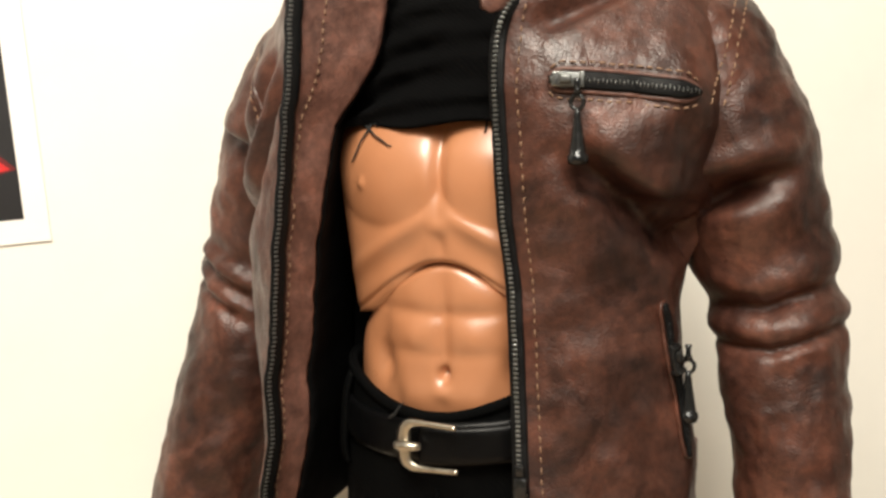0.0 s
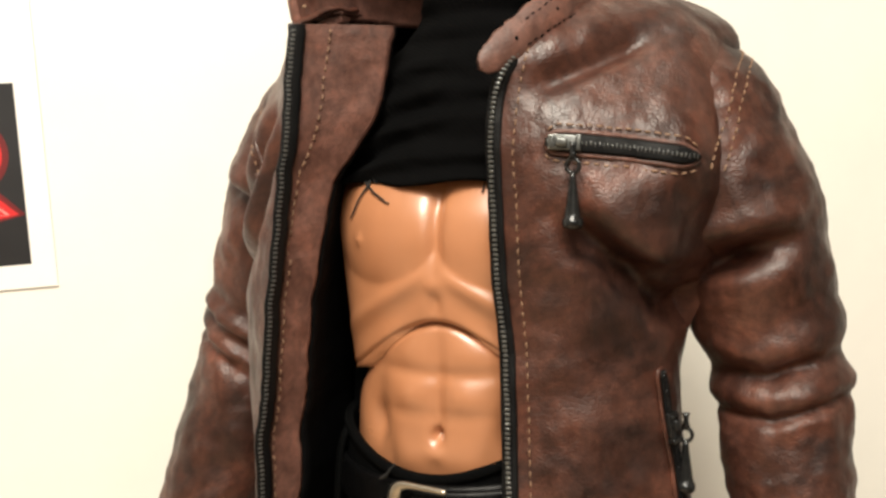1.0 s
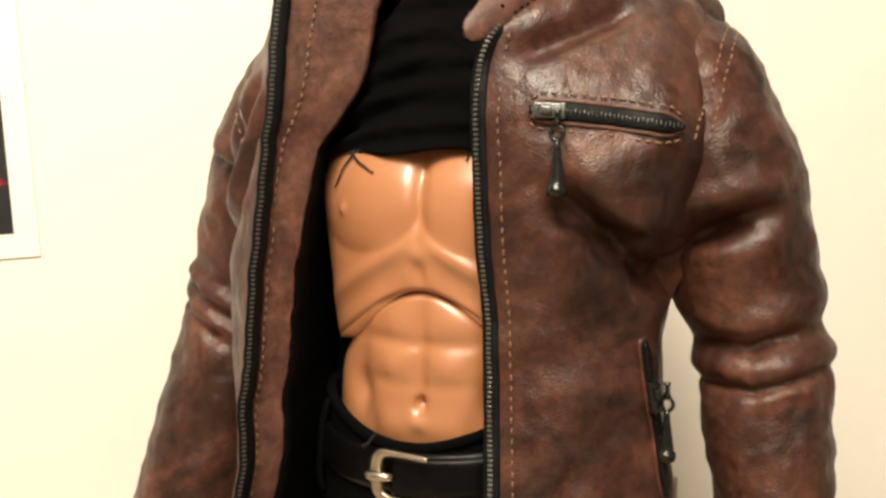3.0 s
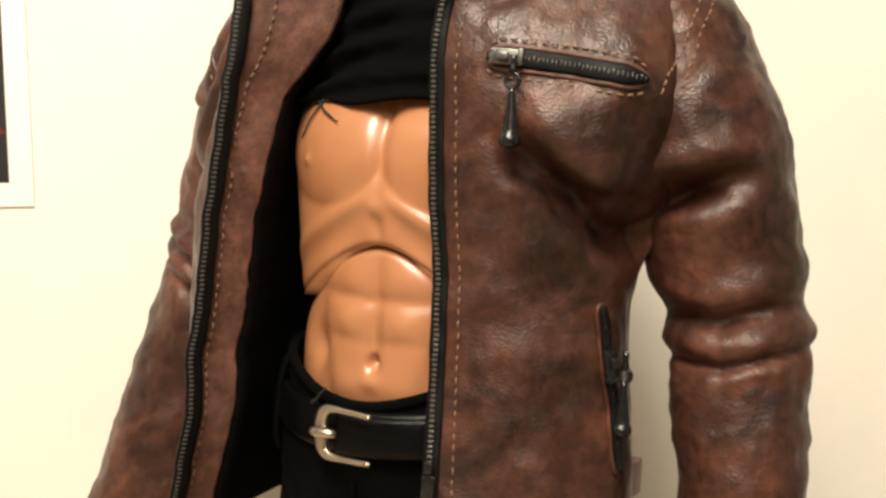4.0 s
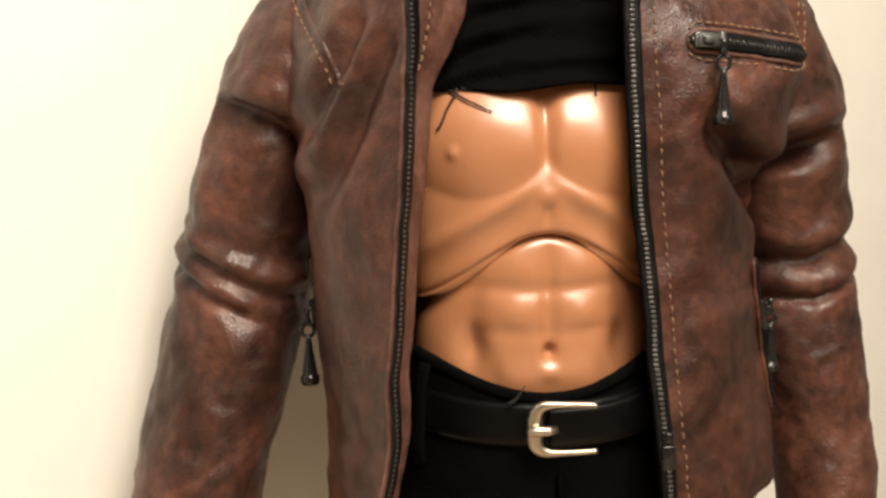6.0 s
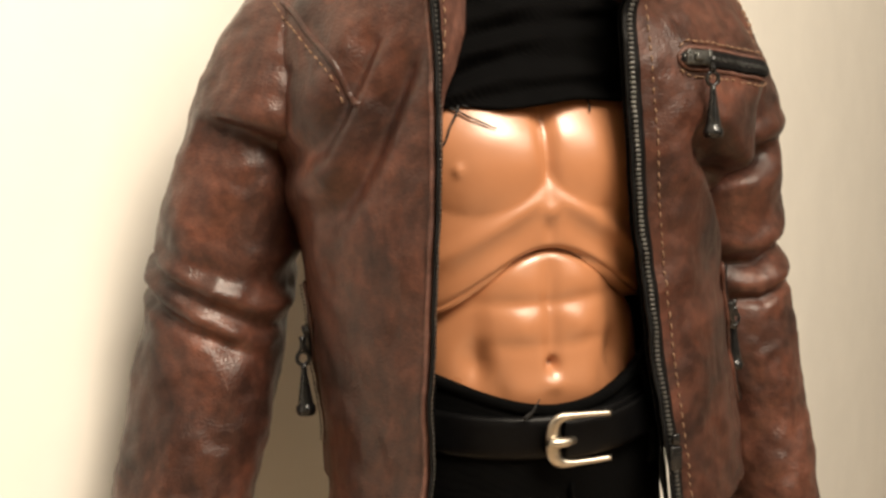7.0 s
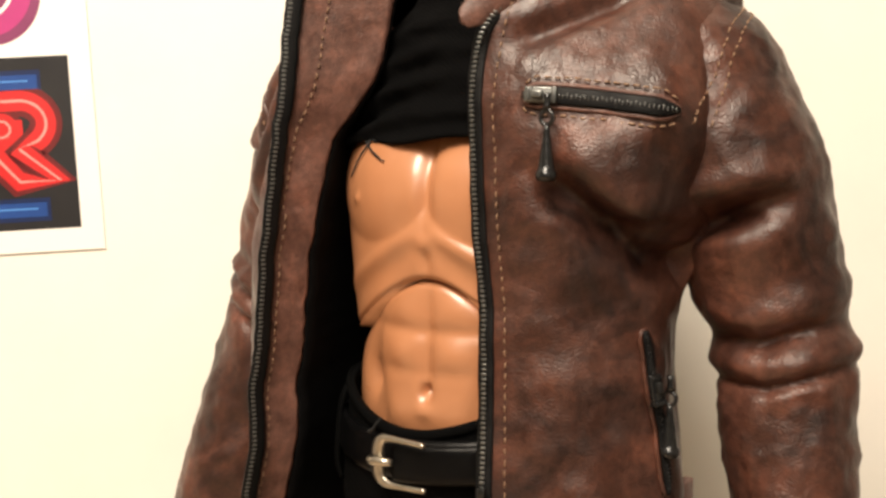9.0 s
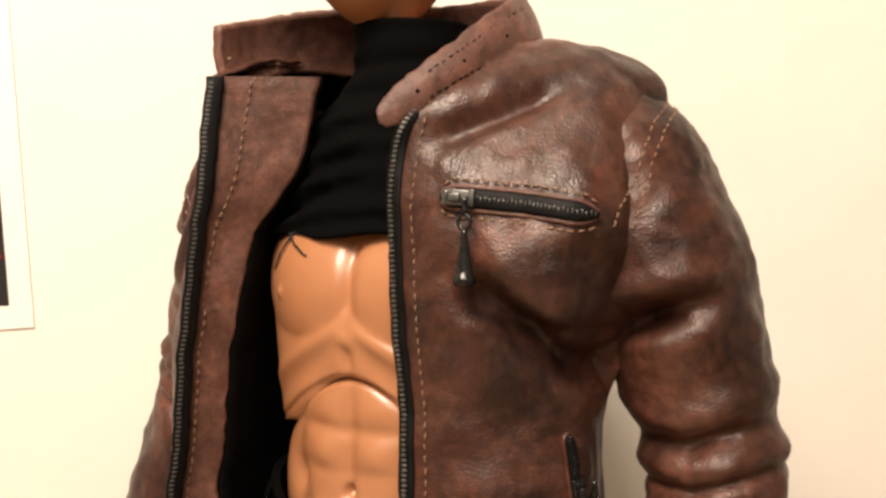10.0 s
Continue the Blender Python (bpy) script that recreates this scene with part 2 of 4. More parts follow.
def arc(cx, cz, rx, rz, a0, a1, n=14):
    return [(cx + rx * math.cos(radians(a0 + (a1 - a0) * k / n)), cz + rz * math.sin(radians(a0 + (a1 - a0) * k / n))) for k in range(n + 1)]


flat([(-95, -6.5), (6.2, -6.5), (6.2, 92), (-95, 92)], 0.0, PAPER, "paper", "white paper sheet", 0.15)
flat([(-80, 0), (0, 0), (0, 48.5), (-80, 48.5)], -0.06, INK_BLACK, "dark_panel", "black printed panel")
for z in (41.5, 5.6):
    ribbon([(-76, z), (-8.0, z)], 6.6, -0.10, ink("ink_navy", (0.004, 0.016, 0.075)), "blue_halo")
    ribbon([(-76, z), (-9.0, z)], 4.0, -0.14, INK_BLUE, "blue_tube")
    ribbon([(-76, z + 0.3), (-11.5, z + 0.3)], 0.5, -0.18, INK_SKY, "blue_highlight")
R_OUT = [(-40, 36.0)] + arc(-14.6, 30.0, 7.2, 6.4, 90, -55, 16) + [(-15.4, 22.9), (-4.6, 13.6), (-15.8, 13.6), (-22.5, 21.5)]
for w, y, m, nm in ((9.0, -0.11, INK_DARK_RED, "red_halo"), (5.6, -0.15, INK_RED, "red_glow"), (0.8, -0.19, INK_PINK, "neon_line")):
    ribbon(R_OUT, w, y - 0.0, m, nm)
    ribbon([(-40, 30.9)] + arc(-20.0, 28.6, 2.6, 2.3, 90, -90, 10) + [(-40, 26.2)], w * 0.8, y - 0.004, m, nm)
flat([(-31, 16), (-24, 16), (-20, 22), (-14, 27), (-14, 31), (-31, 31)], -0.130, INK_RED, "red_fill")
O_SHAPE = [(-6.0, 92)] + arc(-20.0, 66.5, 14.0, 14.5, 0, -90, 18) + [(-80, 52.0), (-80, 92)]
flat(O_SHAPE, -0.06, INK_PLUM, "letter_shape", "plum printed letter")
ribbon([(-11.0, 92)] + arc(-21.0, 67.5, 10.0, 10.4, 0, -90, 16) + [(-80, 57.1)], 5.2, -0.10, INK_MAGENTA, "letter_band")
ribbon([(-13.6, 92)] + arc(-22.0, 68.4, 8.4, 8.6, 0, -90, 16) + [(-80, 59.8)], 1.1, -0.14, INK_WHITE, "letter_line")
flat([(-24.5, 92)] + arc(-31.0, 71.5, 6.5, 6.0, 0, -90, 10) + [(-80, 65.5), (-80, 92)], -0.14, INK_BLACK, "letter_core")

# ---- figure ----
from mathutils.bvhtree import BVHTree

def arch(x):
    """Height of the waist joint: a flat-topped bell that sinks to the sides."""
    return 211.0 - 17.0 * (1 - np.exp(-(np.asarray(x, float) / 21.5) ** 2))


TORSO_KEYS = [(150, 30.0, 19.0, 24.0), (165, 27.8, 18.2, 21.5), (180, 26.8, 18.2, 20.0), (187, 26.6, 18.2, 20.0), (197, 26.8, 18.2, 20.2), (207, 27.8, 18.4, 20.6),
              (218, 29.5, 18.9, 21.2), (228, 31.0, 19.1, 21.7), (234, 31.4, 18.3, 22.1), (240, 31.5, 16.4, 23.0), (246, 31.0, 15.0, 24.2), (255, 29.5, 14.0, 25.5), (265, 23, 14.0, 26.5), (271, 15, 11.5, 27.5), (276, 10.2, 10.0, 28.0), (284, 9.8, 9.8, 27.5)]
TORSO_Z = np.arange(150, 285, 0.5)
KERNEL = np.exp(-(np.arange(-12, 13) / 5.0) ** 2)
KERNEL /= KERNEL.sum()
TORSO = [TORSO_Z] + [np.convolve(np.pad(np.interp(TORSO_Z, *np.array(TORSO_KEYS)[:, (0, k)].T), 12, mode="edge"), KERNEL, "valid") for k in (1, 2, 3)]
TORSO = np.stack(TORSO, axis=1)


def bump2(u, v):
    return math.exp(-u * u - v * v)


def step(v):
    return 1 / (1 + math.exp(-max(-40.0, min(40.0, v))))


def relief(x, z, below):
    s = abs(x)
    h = 0.0
    if not below:
        # chest plates: full below, fading up under the shirt
        q = ((s - 14.2) / 15.0) ** 2 + ((z - 231.5) / 13.0) ** 2
        if q < 1:
            h += 2.4 * (1 - q) ** 0.8
        h -= 1.3 * math.exp(-(x / 1.7) ** 2) * step((z - 224.5) * 1.0)
        # rib arch: a ridge from the breastbone down and out, hollow beneath
        d = z - (221.8 - 0.50 * s - 0.003 * s * s)
        out = 1 - step((s - 25) * 0.5)
        h += 1.15 * math.exp(-(d / 2.2) ** 2) * (1 - math.exp(-((s + 2.0) / 5) ** 2)) * out
        h -= 0.55 * math.exp(-((d + 5.0) / 2.6) ** 2) * out * step((s - 4) * 0.8)
        h += 0.8 * bump2((s - 12) / 5.5, (d + 9.5) / 3.2)
        h += 0.9 * bump2(x / 2.1, (z - 218.6) / 2.0) - 0.9 * bump2(x / 1.5, (z - 214.8) / 2.6)
        h += 0.95 * math.exp(-((s - 17.8) ** 2 + (z - 227.7) ** 2) / 0.85)
        gap = z - float(arch(x))
        h += 0.9 - 1.1 * math.exp(-(gap / 0.55) ** 2) - 0.7 * math.exp(-(gap / 2.6) ** 2)
    else:
        gap = float(arch(x)) - z
        h -= 1.7 + 3.4 * math.exp(-gap / 0.55) + 0.9 * math.exp(-gap / 5.0)
        block = step((14.4 - s) * 0.55)
        h += 1.6 * block * step((z - 176) * 0.5)
        h -= 0.95 * math.exp(-(x / 1.9) ** 2) * step(z - 184) * (1 - math.exp(-gap / 5.0))
        for zz, a in ((199.8, 0.6), (191.0, 0.25)):
            h -= a * block * math.exp(-((z - zz - 0.04 * s) / 1.6) ** 2)
        for zz, a in ((204.5, 0.55), (195.2, 0.95)):
            h += a * bump2((s - 6.4) / 4.0, (z - zz) / 3.2)
        h -= 2.6 * bump2((s - 15.8) / 2.8, (z - 188.0) / 4.4) + 0.3 * bump2((s - 15.4) / 2.2, (z - 198) / 7)
        h += 1.0 * bump2((s - 22) / 4.0, (z - 187) / 7.0)
        h -= 2.5 * bump2(x / 1.05, (z - 187.2) / 1.25)
        h += 0.9 * bump2(x / 2.0, (z - 183.2) / 2.0) + 0.8 * bump2((s - 6) / 5, (z - 181.5) / 4)
        h -= 0.5 * bump2((s - 11.5) / 2, (z - 181) / 5)
    return h


SKIN_TREE = []


def skin_y(x, z):
    hit = SKIN_TREE[0].ray_cast(Vector((x, -80, z)), Vector((0, 1, 0)))[0]
    return hit.y if hit is not None else 5.0


def build_figure():
    levels = list(np.arange(150, 170, 2.0)) + list(np.arange(170, 209.6, 0.6)) + [209.8, 210.3, 210.6, 210.85, 211.0, 211.02, 211.2, 211.5, 212.0, 212.5] + list(np.arange(213, 246, 0.6)) + list(np.arange(246, 285, 2.0))
    cols = 220
    verts = []
    for s in levels:
        below = s <= 211.0
        for j in range(cols):
            th = 2 * math.pi * j / cols
            # denser towards the front
            th = th - 0.45 * math.sin(th)
            w = 0.0
            if 172 < s < 236:
                w = min(1.0, (s - 172) / 30.0) if s < 211 else min(1.0, (236 - s) / 20.0)
            a, b, cy = table(s, TORSO)
            sx = math.copysign(abs(math.sin(th)) ** 0.92, math.sin(th))
            x = float(a) * sx
            z = s + (float(arch(x)) - 211.0) * w
            a, b, cy = (float(v) for v in table(z, TORSO))
            if below:
                a *= 1 - 0.11 * math.exp(-max(0.0, float(arch(x)) - z) / 3.5)
            front = max(0.0, math.cos(th)) ** 0.5
            h = relief(a * sx, z, below) * front if z < 250 else 0.0
            x = (a + h * 0.5) * sx
            y = cy - (b + h) * math.copysign(abs(math.cos(th)) ** 0.92, math.cos(th))
            verts.append((x, y, z))
    rows = len(levels)
    faces = grid_faces(rows, cols, True)
    faces.append(tuple(range(cols))[::-1])
    faces.append(tuple((rows - 1) * cols + j for j in range(cols)))
    # jaw, as one plain rounded form
    n0 = len(verts)
    seg, rings = 48, 28
    for i in range(rings + 1):
        ph = math.pi * i / rings
        for j in range(seg):
            t = 2 * math.pi * j / seg
            r = math.sin(ph)
            x = -4.5 + 15.5 * r * math.sin(t) * (1 - 0.12 * math.cos(ph))
            y = 20.0 - 20.5 * r * math.cos(t)
            z = 306.0 - 22.0 * math.copysign(abs(math.cos(ph)) ** 0.9, math.cos(ph))
            verts.append((x, y, z))
    for i in range(rings):
        for j in range(seg):
            k = (j + 1) % seg
            faces.append((n0 + i * seg + j, n0 + (i + 1) * seg + j, n0 + (i + 1) * seg + k, n0 + i * seg + k)[::-1])
    # rounded ends of the arms inside the cuffs
    for cx, cy, cz in ((-82.0, 19.0, 121.0), (70.0, 22.0, 119.0)):
        n0 = len(verts)
        for i in range(15):
            ph = math.pi * i / 14
            for j in range(24):
                t = 2 * math.pi * j / 24
                verts.append((cx + 9.0 * math.sin(ph) * math.sin(t), cy - 8.0 * math.sin(ph) * math.cos(t), cz - 16.0 * math.cos(ph)))
        for i in range(14):
            for j in range(24):
                k = (j + 1) % 24
                faces.append((n0 + i * 24 + j, n0 + i * 24 + k, n0 + (i + 1) * 24 + k, n0 + (i + 1) * 24 + j))
    ob = mesh_part("doll", verts, faces, SKIN, None)
    SKIN_TREE.append(BVHTree.FromPolygons([Vector(v) for v in verts], faces))
    return tagged(ob, "tan plastic doll torso with moulded muscles and a waist joint", "doll")


build_figure()

# ---- shirt ----
SHIRT = [(0.00, 240.4, 33.0, 20.0, 22.9), (0.08, 243, 33.4, 19.9, 23.4), (0.3, 250, 32.6, 18.6, 24.6), (0.5, 257, 30.0, 17.6, 25.6), (0.66, 264, 25.0, 17.0, 26.2), (0.8, 270, 17.5, 14.0, 27.0), (0.9, 276, 13.0, 12.8, 27.0), (1.0, 285, 12.6, 12.8, 26.3)]


def build_shirt():
    top = thing("shirt", "black cotton top pulled up over the doll's chest, torn hem", "shirt")
    rows, cols = 110, 200
    g = np.zeros((rows, cols, 3))
    for i in range(rows):
        v = i / (rows - 1)
        z0, a, b, cy = (float(q) for q in table(v, SHIRT))
        for j in range(cols):
            th = 2 * math.pi * j / cols
            x = a * math.sin(th)
            fx = x / 33.0
            z = z0 + (1 - v) ** 3 * (1.6 * fx + 0.5 * math.sin(fx * 9))
            sag = z + 5.0 * (fx - 0.15) ** 2 * 1.2 - 3.0 * fx
            f = 2.5 * math.sin(sag * 0.95 + 0.6 * math.sin(fx * 4)) * (0.35 + 0.65 * noise.noise((fx * 2.2, sag * 0.09, 1.3)))
            f += 0.8 * noise.noise((fx * 3.1, z * 0.13, 4.0)) + 0.4 * noise.noise((fx * 7, z * 0.4, 7.0))
            f *= 1.0 if z < 266 else 0.45
            roll = 0.9 * math.exp(-((z - z0) ** 2) / 4) * math.exp(-(v / 0.05) ** 2)
            r = 1.0 + (f + roll) / 22.0
            g[i, j] = (a * math.sin(th) * r, cy - b * math.cos(th) * r, z)
    verts = g.reshape(-1, 3).tolist()
    ob = mesh_part("cloth", verts, grid_faces(rows, cols, True), BLACK_CLOTH, top)
    m = ob.modifiers.new("thickness", "SOLIDIFY")
    m.thickness, m.offset = 0.0009, -1
    # frayed threads at the hem
    rnd = random.Random(5)
    loose = [[(-16.2, 241.5), (-17.6, 239.2), (-19.4, 236.0), (-21.4, 232.0)], [(-19.6, 240.4), (-17.6, 239.4), (-14.4, 237.4), (-10.6, 235.6)],
             [(-17.0, 241.6), (-16.2, 240.4), (-15.0, 239.8)], [(-9.4, 242.0), (-8.9, 239.9), (-8.0, 239.6)], [(-5.4, 242.0), (-6.8, 240.1), (-8.2, 240.3)],
             [(9.8, 243), (10.2, 240.4), (10.0, 238.2)]]
    for line in loose:
        bm = bmesh.new()
        p = [(float(x) + rnd.uniform(-.12, .12), float(z) + rnd.uniform(-.12, .12)) for x, z in curve1(line, np.linspace(0, 1, 14))]
        tube(bm, [(x, skin_y(x, z) - 0.55 - 0.25 * math.sin(0.24 * k), z) for k, (x, z) in enumerate(p)], [0.27 * (1 - 0.5 * k / 13) + rnd.uniform(0, 0.07) for k in range(14)], 6)
        part("thread", bm, BLACK_THREAD, top, "loose black thread")


build_shirt()

# ---- trousers and belt ----
WAIST = [(0, 30, 19, 26), (120, 31, 21, 25), (150, 33.0, 26.5, 24.0), (162, 31.8, 27.2, 23.2), (172, 30.5, 27.2, 22.8), (182, 29.6, 26.0, 22.4), (194, 29.4, 24.6, 22.2)]


def waist_point(th, z, out=0.0):
    a, b, cy = (float(q) for q in table(z, WAIST))
    return ((a + out) * math.sin(th), cy - (b + out) * math.cos(th), z)


def waist_top(th):
    x = math.sin(th)
    front = max(0.0, math.cos(th))
    return 188.5 - 8.2 * front ** 3.2 + 0.8 * x


def build_trousers():
    t = thing("trousers", "black denim doll trousers with belt loops, loose at the waist", "trousers")
    rows, cols = 60, 180
    verts = []
    for i in range(rows):
        v = i / (rows - 1)
        for j in range(cols):
            th = 2 * math.pi * j / cols
            z = 118 + (waist_top(th) - 118) * v
            f = 0.7 * noise.noise((math.sin(th) * 3, z * 0.06, math.cos(th) * 2)) + 0.35 * noise.noise((math.sin(th) * 9, z * 0.2, 3))
            if z > 160:
                f *= 0.4
            crease = -0.9 * math.exp(-(th / 0.035) ** 2) if z < 163 and th < 1 else 0
            verts.append(waist_point(th, z, f + crease))
    ob = mesh_part("seat", verts, grid_faces(rows, cols, True), DENIM, t)
    m = ob.modifiers.new("thickness", "SOLIDIFY")
    m.thickness, m.offset = 0.0012, -1
    for sx in (-1, 1):
        bm = bmesh.new()
        tube(bm, [(sx * (15 + (120 - z) * 0.03), 25, z) for z in range(0, 131, 5)], [15.6 - 0.012 * (130 - z) + 0.5 * math.sin(z * 0.31) for z in range(0, 131, 5)], 32)
        part("leg", bm, DENIM, t)
    # waistband seam and loops
    band = []
    for i in range(5):
        row = []
        for j in range(121):
            th = -1.7 + 3.4 * j / 120
            row.append(waist_point(th, waist_top(th) - 2.0 + 2.3 * i / 4, 0.5 + 0.35 * math.sin(math.pi * i / 4)))
        band.append(row)
    v, f = thick_strip(band, 0.8)
    mesh_part("waistband", v, f, DENIM, t)
    for th in (-0.98, 0.78, -2.2, 2.2):
        rows_ = []
        for i in range(22):
            z = 163.5 + 21.5 * i / 21
            out = 2.6 - 1.4 * abs(i / 10.5 - 1) ** 4
            rows_.append([waist_point(th + (k - 2) * 0.034, z, out - 0.25 * abs(k - 2)) for k in range(5)])
        v, f = thick_strip(rows_, 0.9)
        mesh_part("belt_loop", v, f, DENIM, t)
    bm = bmesh.new()
    tube(bm, [tuple(q) for q in curve1([(-1.2, -4.9, 178.8), (0.4, -5.2, 179.8), (1.2, -5.4, 181.0), (2.4, -5.0, 182.4)], np.linspace(0, 1, 8))], [0.35, 0.4, 0.36, 0.32, 0.28, 0.22, 0.16, 0.1], 6)
    o = part("thread", bm, BLACK_THREAD, t, "loose black thread end")
    o.location.x = -0.0085
    # fly seam
    bm = bmesh.new()
    tube(bm, [waist_point(0.02 + 0.0006 * (165 - z), z, 0.2) for z in range(164, 126, -2)], 0.55, 6)
    part("fly_seam", bm, DENIM, t)
    return t


build_trousers()


def build_belt():
    b = thing("belt", "narrow black leather belt with a steel buckle through trouser loops", "belt")
    def z_mid(th):
        return 174.4 + 2.4 * math.sin(th) ** 2 + 0.7 * math.sin(th)
    rows = []
    for i in range(9):
        u = i / 8 - 0.5
        row = []
        for j in range(241):
            th = -math.pi + 2 * math.pi * j / 240
            edge = 0.5 * (1 - (2 * abs(u)) ** 6)
            row.append(waist_point(th, z_mid(th) + u * 8.8, 0.9 + edge))
        rows.append(row)
    v, f = thick_strip(rows, 1.0)
    mesh_part("strap", v, f, BELT, b)
    # free end passing over the strap towards the doll's left
    rows = []
    for i in range(9):
        u = i / 8 - 0.5
        row = []
        for j in range(50):
            k = j / 49
            th = -0.06 + 0.82 * k
            half = 8.0 * (1 if k < 0.92 else 1 - ((k - 0.92) / 0.08) ** 2 * 0.5)
            row.append(waist_point(th, z_mid(th) - 0.3 + u * half, 2.6 + 0.4 * (1 - (2 * abs(u)) ** 6)))
        rows.append(row)
    v, f = thick_strip(rows, 1.0)
    mesh_part("tip", v, f, BELT, b)
    # small punched hole
    bm = bmesh.new()
    bmesh.ops.create_cone(bm, cap_ends=True, segments=14, radius1=0.6, radius2=0.6, depth=0.5, matrix=Matrix.Translation(waist_point(0.62, 174.8, 3.0)) @ Euler((radians(90), 0, 0.55)).to_matrix().to_4x4())
    part("hole", bm, LINING, b)
    # buckle: flat bow with two arms, and the prong
    def flatten(pts, widths, deep):
        p = [Vector((x, 0, z)) for x, z in pts]
        rows_ = []
        for i, q in enumerate(p):
            d = (p[min(i + 1, len(p) - 1)] - p[max(i - 1, 0)]).normalized()
            s = Vector((-d.z, 0, d.x))
            w = widths[i]
            rows_.append([tuple(q + s * (w * k / 4) + Vector((0, -deep * (1 - (k / 2.2) ** 2), 0))) for k in (-2, -1, 0, 1, 2)])
        v, f = thick_strip(rows_, -1.0)
        return v, f
    pts = [(7.2, 4.6), (4.5, 4.75), (1.0, 4.85), (-1.6, 4.85), (-3.4, 4.5), (-4.5, 3.4), (-4.9, 1.6), (-4.9, 0), (-4.9, -1.6), (-4.5, -3.4), (-3.4, -4.5), (-1.6, -4.85), (1.0, -4.85), (4.5, -4.75), (7.2, -4.6)]
    wid = [1.2, 1.25, 1.3, 1.6, 2.2, 2.8, 3.2, 3.2, 3.2, 2.8, 2.2, 1.6, 1.3, 1.25, 1.2]
    n = np.linspace(0, 1, 57)
    p2 = curve1(pts, n)
    w2 = np.interp(n, np.linspace(0, 1, len(wid)), wid)
    v, f = flatten([tuple(q) for q in p2], list(w2), 0.55)
    frame_part = mesh_part("buckle", v, f, STEEL, b, "worn brushed steel buckle")
    frame_part.location = (0.0, -0.0085, 0.1745)
    frame_part.rotation_euler = (radians(2), 0, radians(-4))
    bm = bmesh.new()
    tube(bm, [(-6.3, -0.7, 0.1), (-5.8, -1.3, 0.1), (-4.4, -1.4, 0.1), (-2.4, -1.2, 0.1), (-0.6, -0.7, 0.1)], [0.7, 0.95, 1.05, 0.95, 0.7], 12)
    prong = part("prong", bm, STEEL, frame_part, "rounded steel prong")
    return b


build_belt()

# ---- leather jacket ----
jacket = thing("leather_jacket", "worn brown leather doll jacket hanging open with black zips", "jacket")

# Seam lines of each half, hem to neck, from the zip edge round the side to the middle of the back.
ZIP_EDGE_LEFT = [(21.5, -11, 152), (20.5, -9, 168), (19, -5.5, 190), (18, -4.2, 207), (16.5, -4, 220), (16, -4, 232), (15.3, -4, 246), (15.4, -3.2, 256), (17.5, -3.5, 262), (19.5, 1, 267), (18.5, 5.5, 270)]
FRONT_LEFT = [(32, -6.5, 153.5), (31, -5.5, 169), (29.5, -3.5, 190), (28.5, -2.8, 207), (28, -3.6, 220), (28, -5, 232), (27, -4.4, 246), (27, -1, 257), (26, 3, 266), (25, 9, 273), (22, 12, 276)]
CHEST_LEFT = [(43, 2, 155), (42, 2, 170), (39.5, 3.5, 190), (38.5, 3.6, 207), (39.5, 2.2, 220), (41, -0.6, 232), (41, 0.8, 246), (40, 6, 258), (37, 13, 269.5), (31, 18, 277.6), (25, 20, 279)]
SIDE_LEFT = [(50.5, 13, 156), (49.8, 13.5, 170), (47.6, 14.5, 190), (46.8, 14.5, 207), (48.5, 12, 220), (51.5, 7, 232), (53, 7.2, 246), (51.5, 15, 258), (49, 25, 272), (39, 28, 278.6), (28, 28, 280)]
BACK_SIDE_LEFT = [(47, 30, 155), (46, 30, 170), (44, 30, 190), (44.5, 31, 207), (50, 32, 220), (54, 30, 232), (56, 32, 246), (54.5, 34, 258), (53, 38, 271.5), (41, 38, 278), (28, 36, 280)]
SHOULDER_BLADE_LEFT = [(31, 43, 153), (31, 43, 170), (30, 43, 190), (32, 45, 207), (37, 50, 220), (38, 50, 232), (38, 49, 246), (38, 48, 258), (36, 47, 270), (30, 44, 276), (22, 41, 280)]
SPINE_LEFT = [(0, 50, 152), (0, 50, 170), (0, 50, 190), (0, 51, 207), (0, 54, 220), (0, 54, 232), (0, 53, 246), (0, 52, 258), (0, 50, 267), (0, 46, 276), (0, 43, 280)]
NET_LEFT = list(zip(ZIP_EDGE_LEFT, FRONT_LEFT, CHEST_LEFT, SIDE_LEFT, BACK_SIDE_LEFT, SHOULDER_BLADE_LEFT, SPINE_LEFT))
ZIP_EDGE_RIGHT = [(-38.5, -14, 149), (-34, -16, 167), (-32, -15.5, 190), (-30.5, -15, 207), (-29.3, -14.8, 220), (-28.4, -14, 232), (-27.6, -12.5, 246), (-27.4, -10.8, 257), (-27.3, -9.5, 265), (-27.2, -8.6, 270), (-27.2, -8, 272.6)]
FRONT_RIGHT = [(-42, -7, 151), (-39, -8, 168), (-38.5, -8, 190), (-38, -8.5, 207), (-37.5, -8.5, 220), (-37, -7.5, 232), (-35.5, -5.5, 246), (-34.5, -3, 257), (-33, -1, 266), (-30.5, 0, 272.5), (-28.6, 0, 275)]
CHEST_RIGHT = [(-44.5, 2, 152.5), (-43.5, 1.5, 169), (-44, 1.5, 190), (-44.5, 1, 207), (-44.5, 0.5, 220), (-44.5, 0.5, 232), (-43.5, 2.5, 246), (-42, 6, 258), (-39, 10, 269), (-34, 12, 276), (-28.8, 10, 278)]
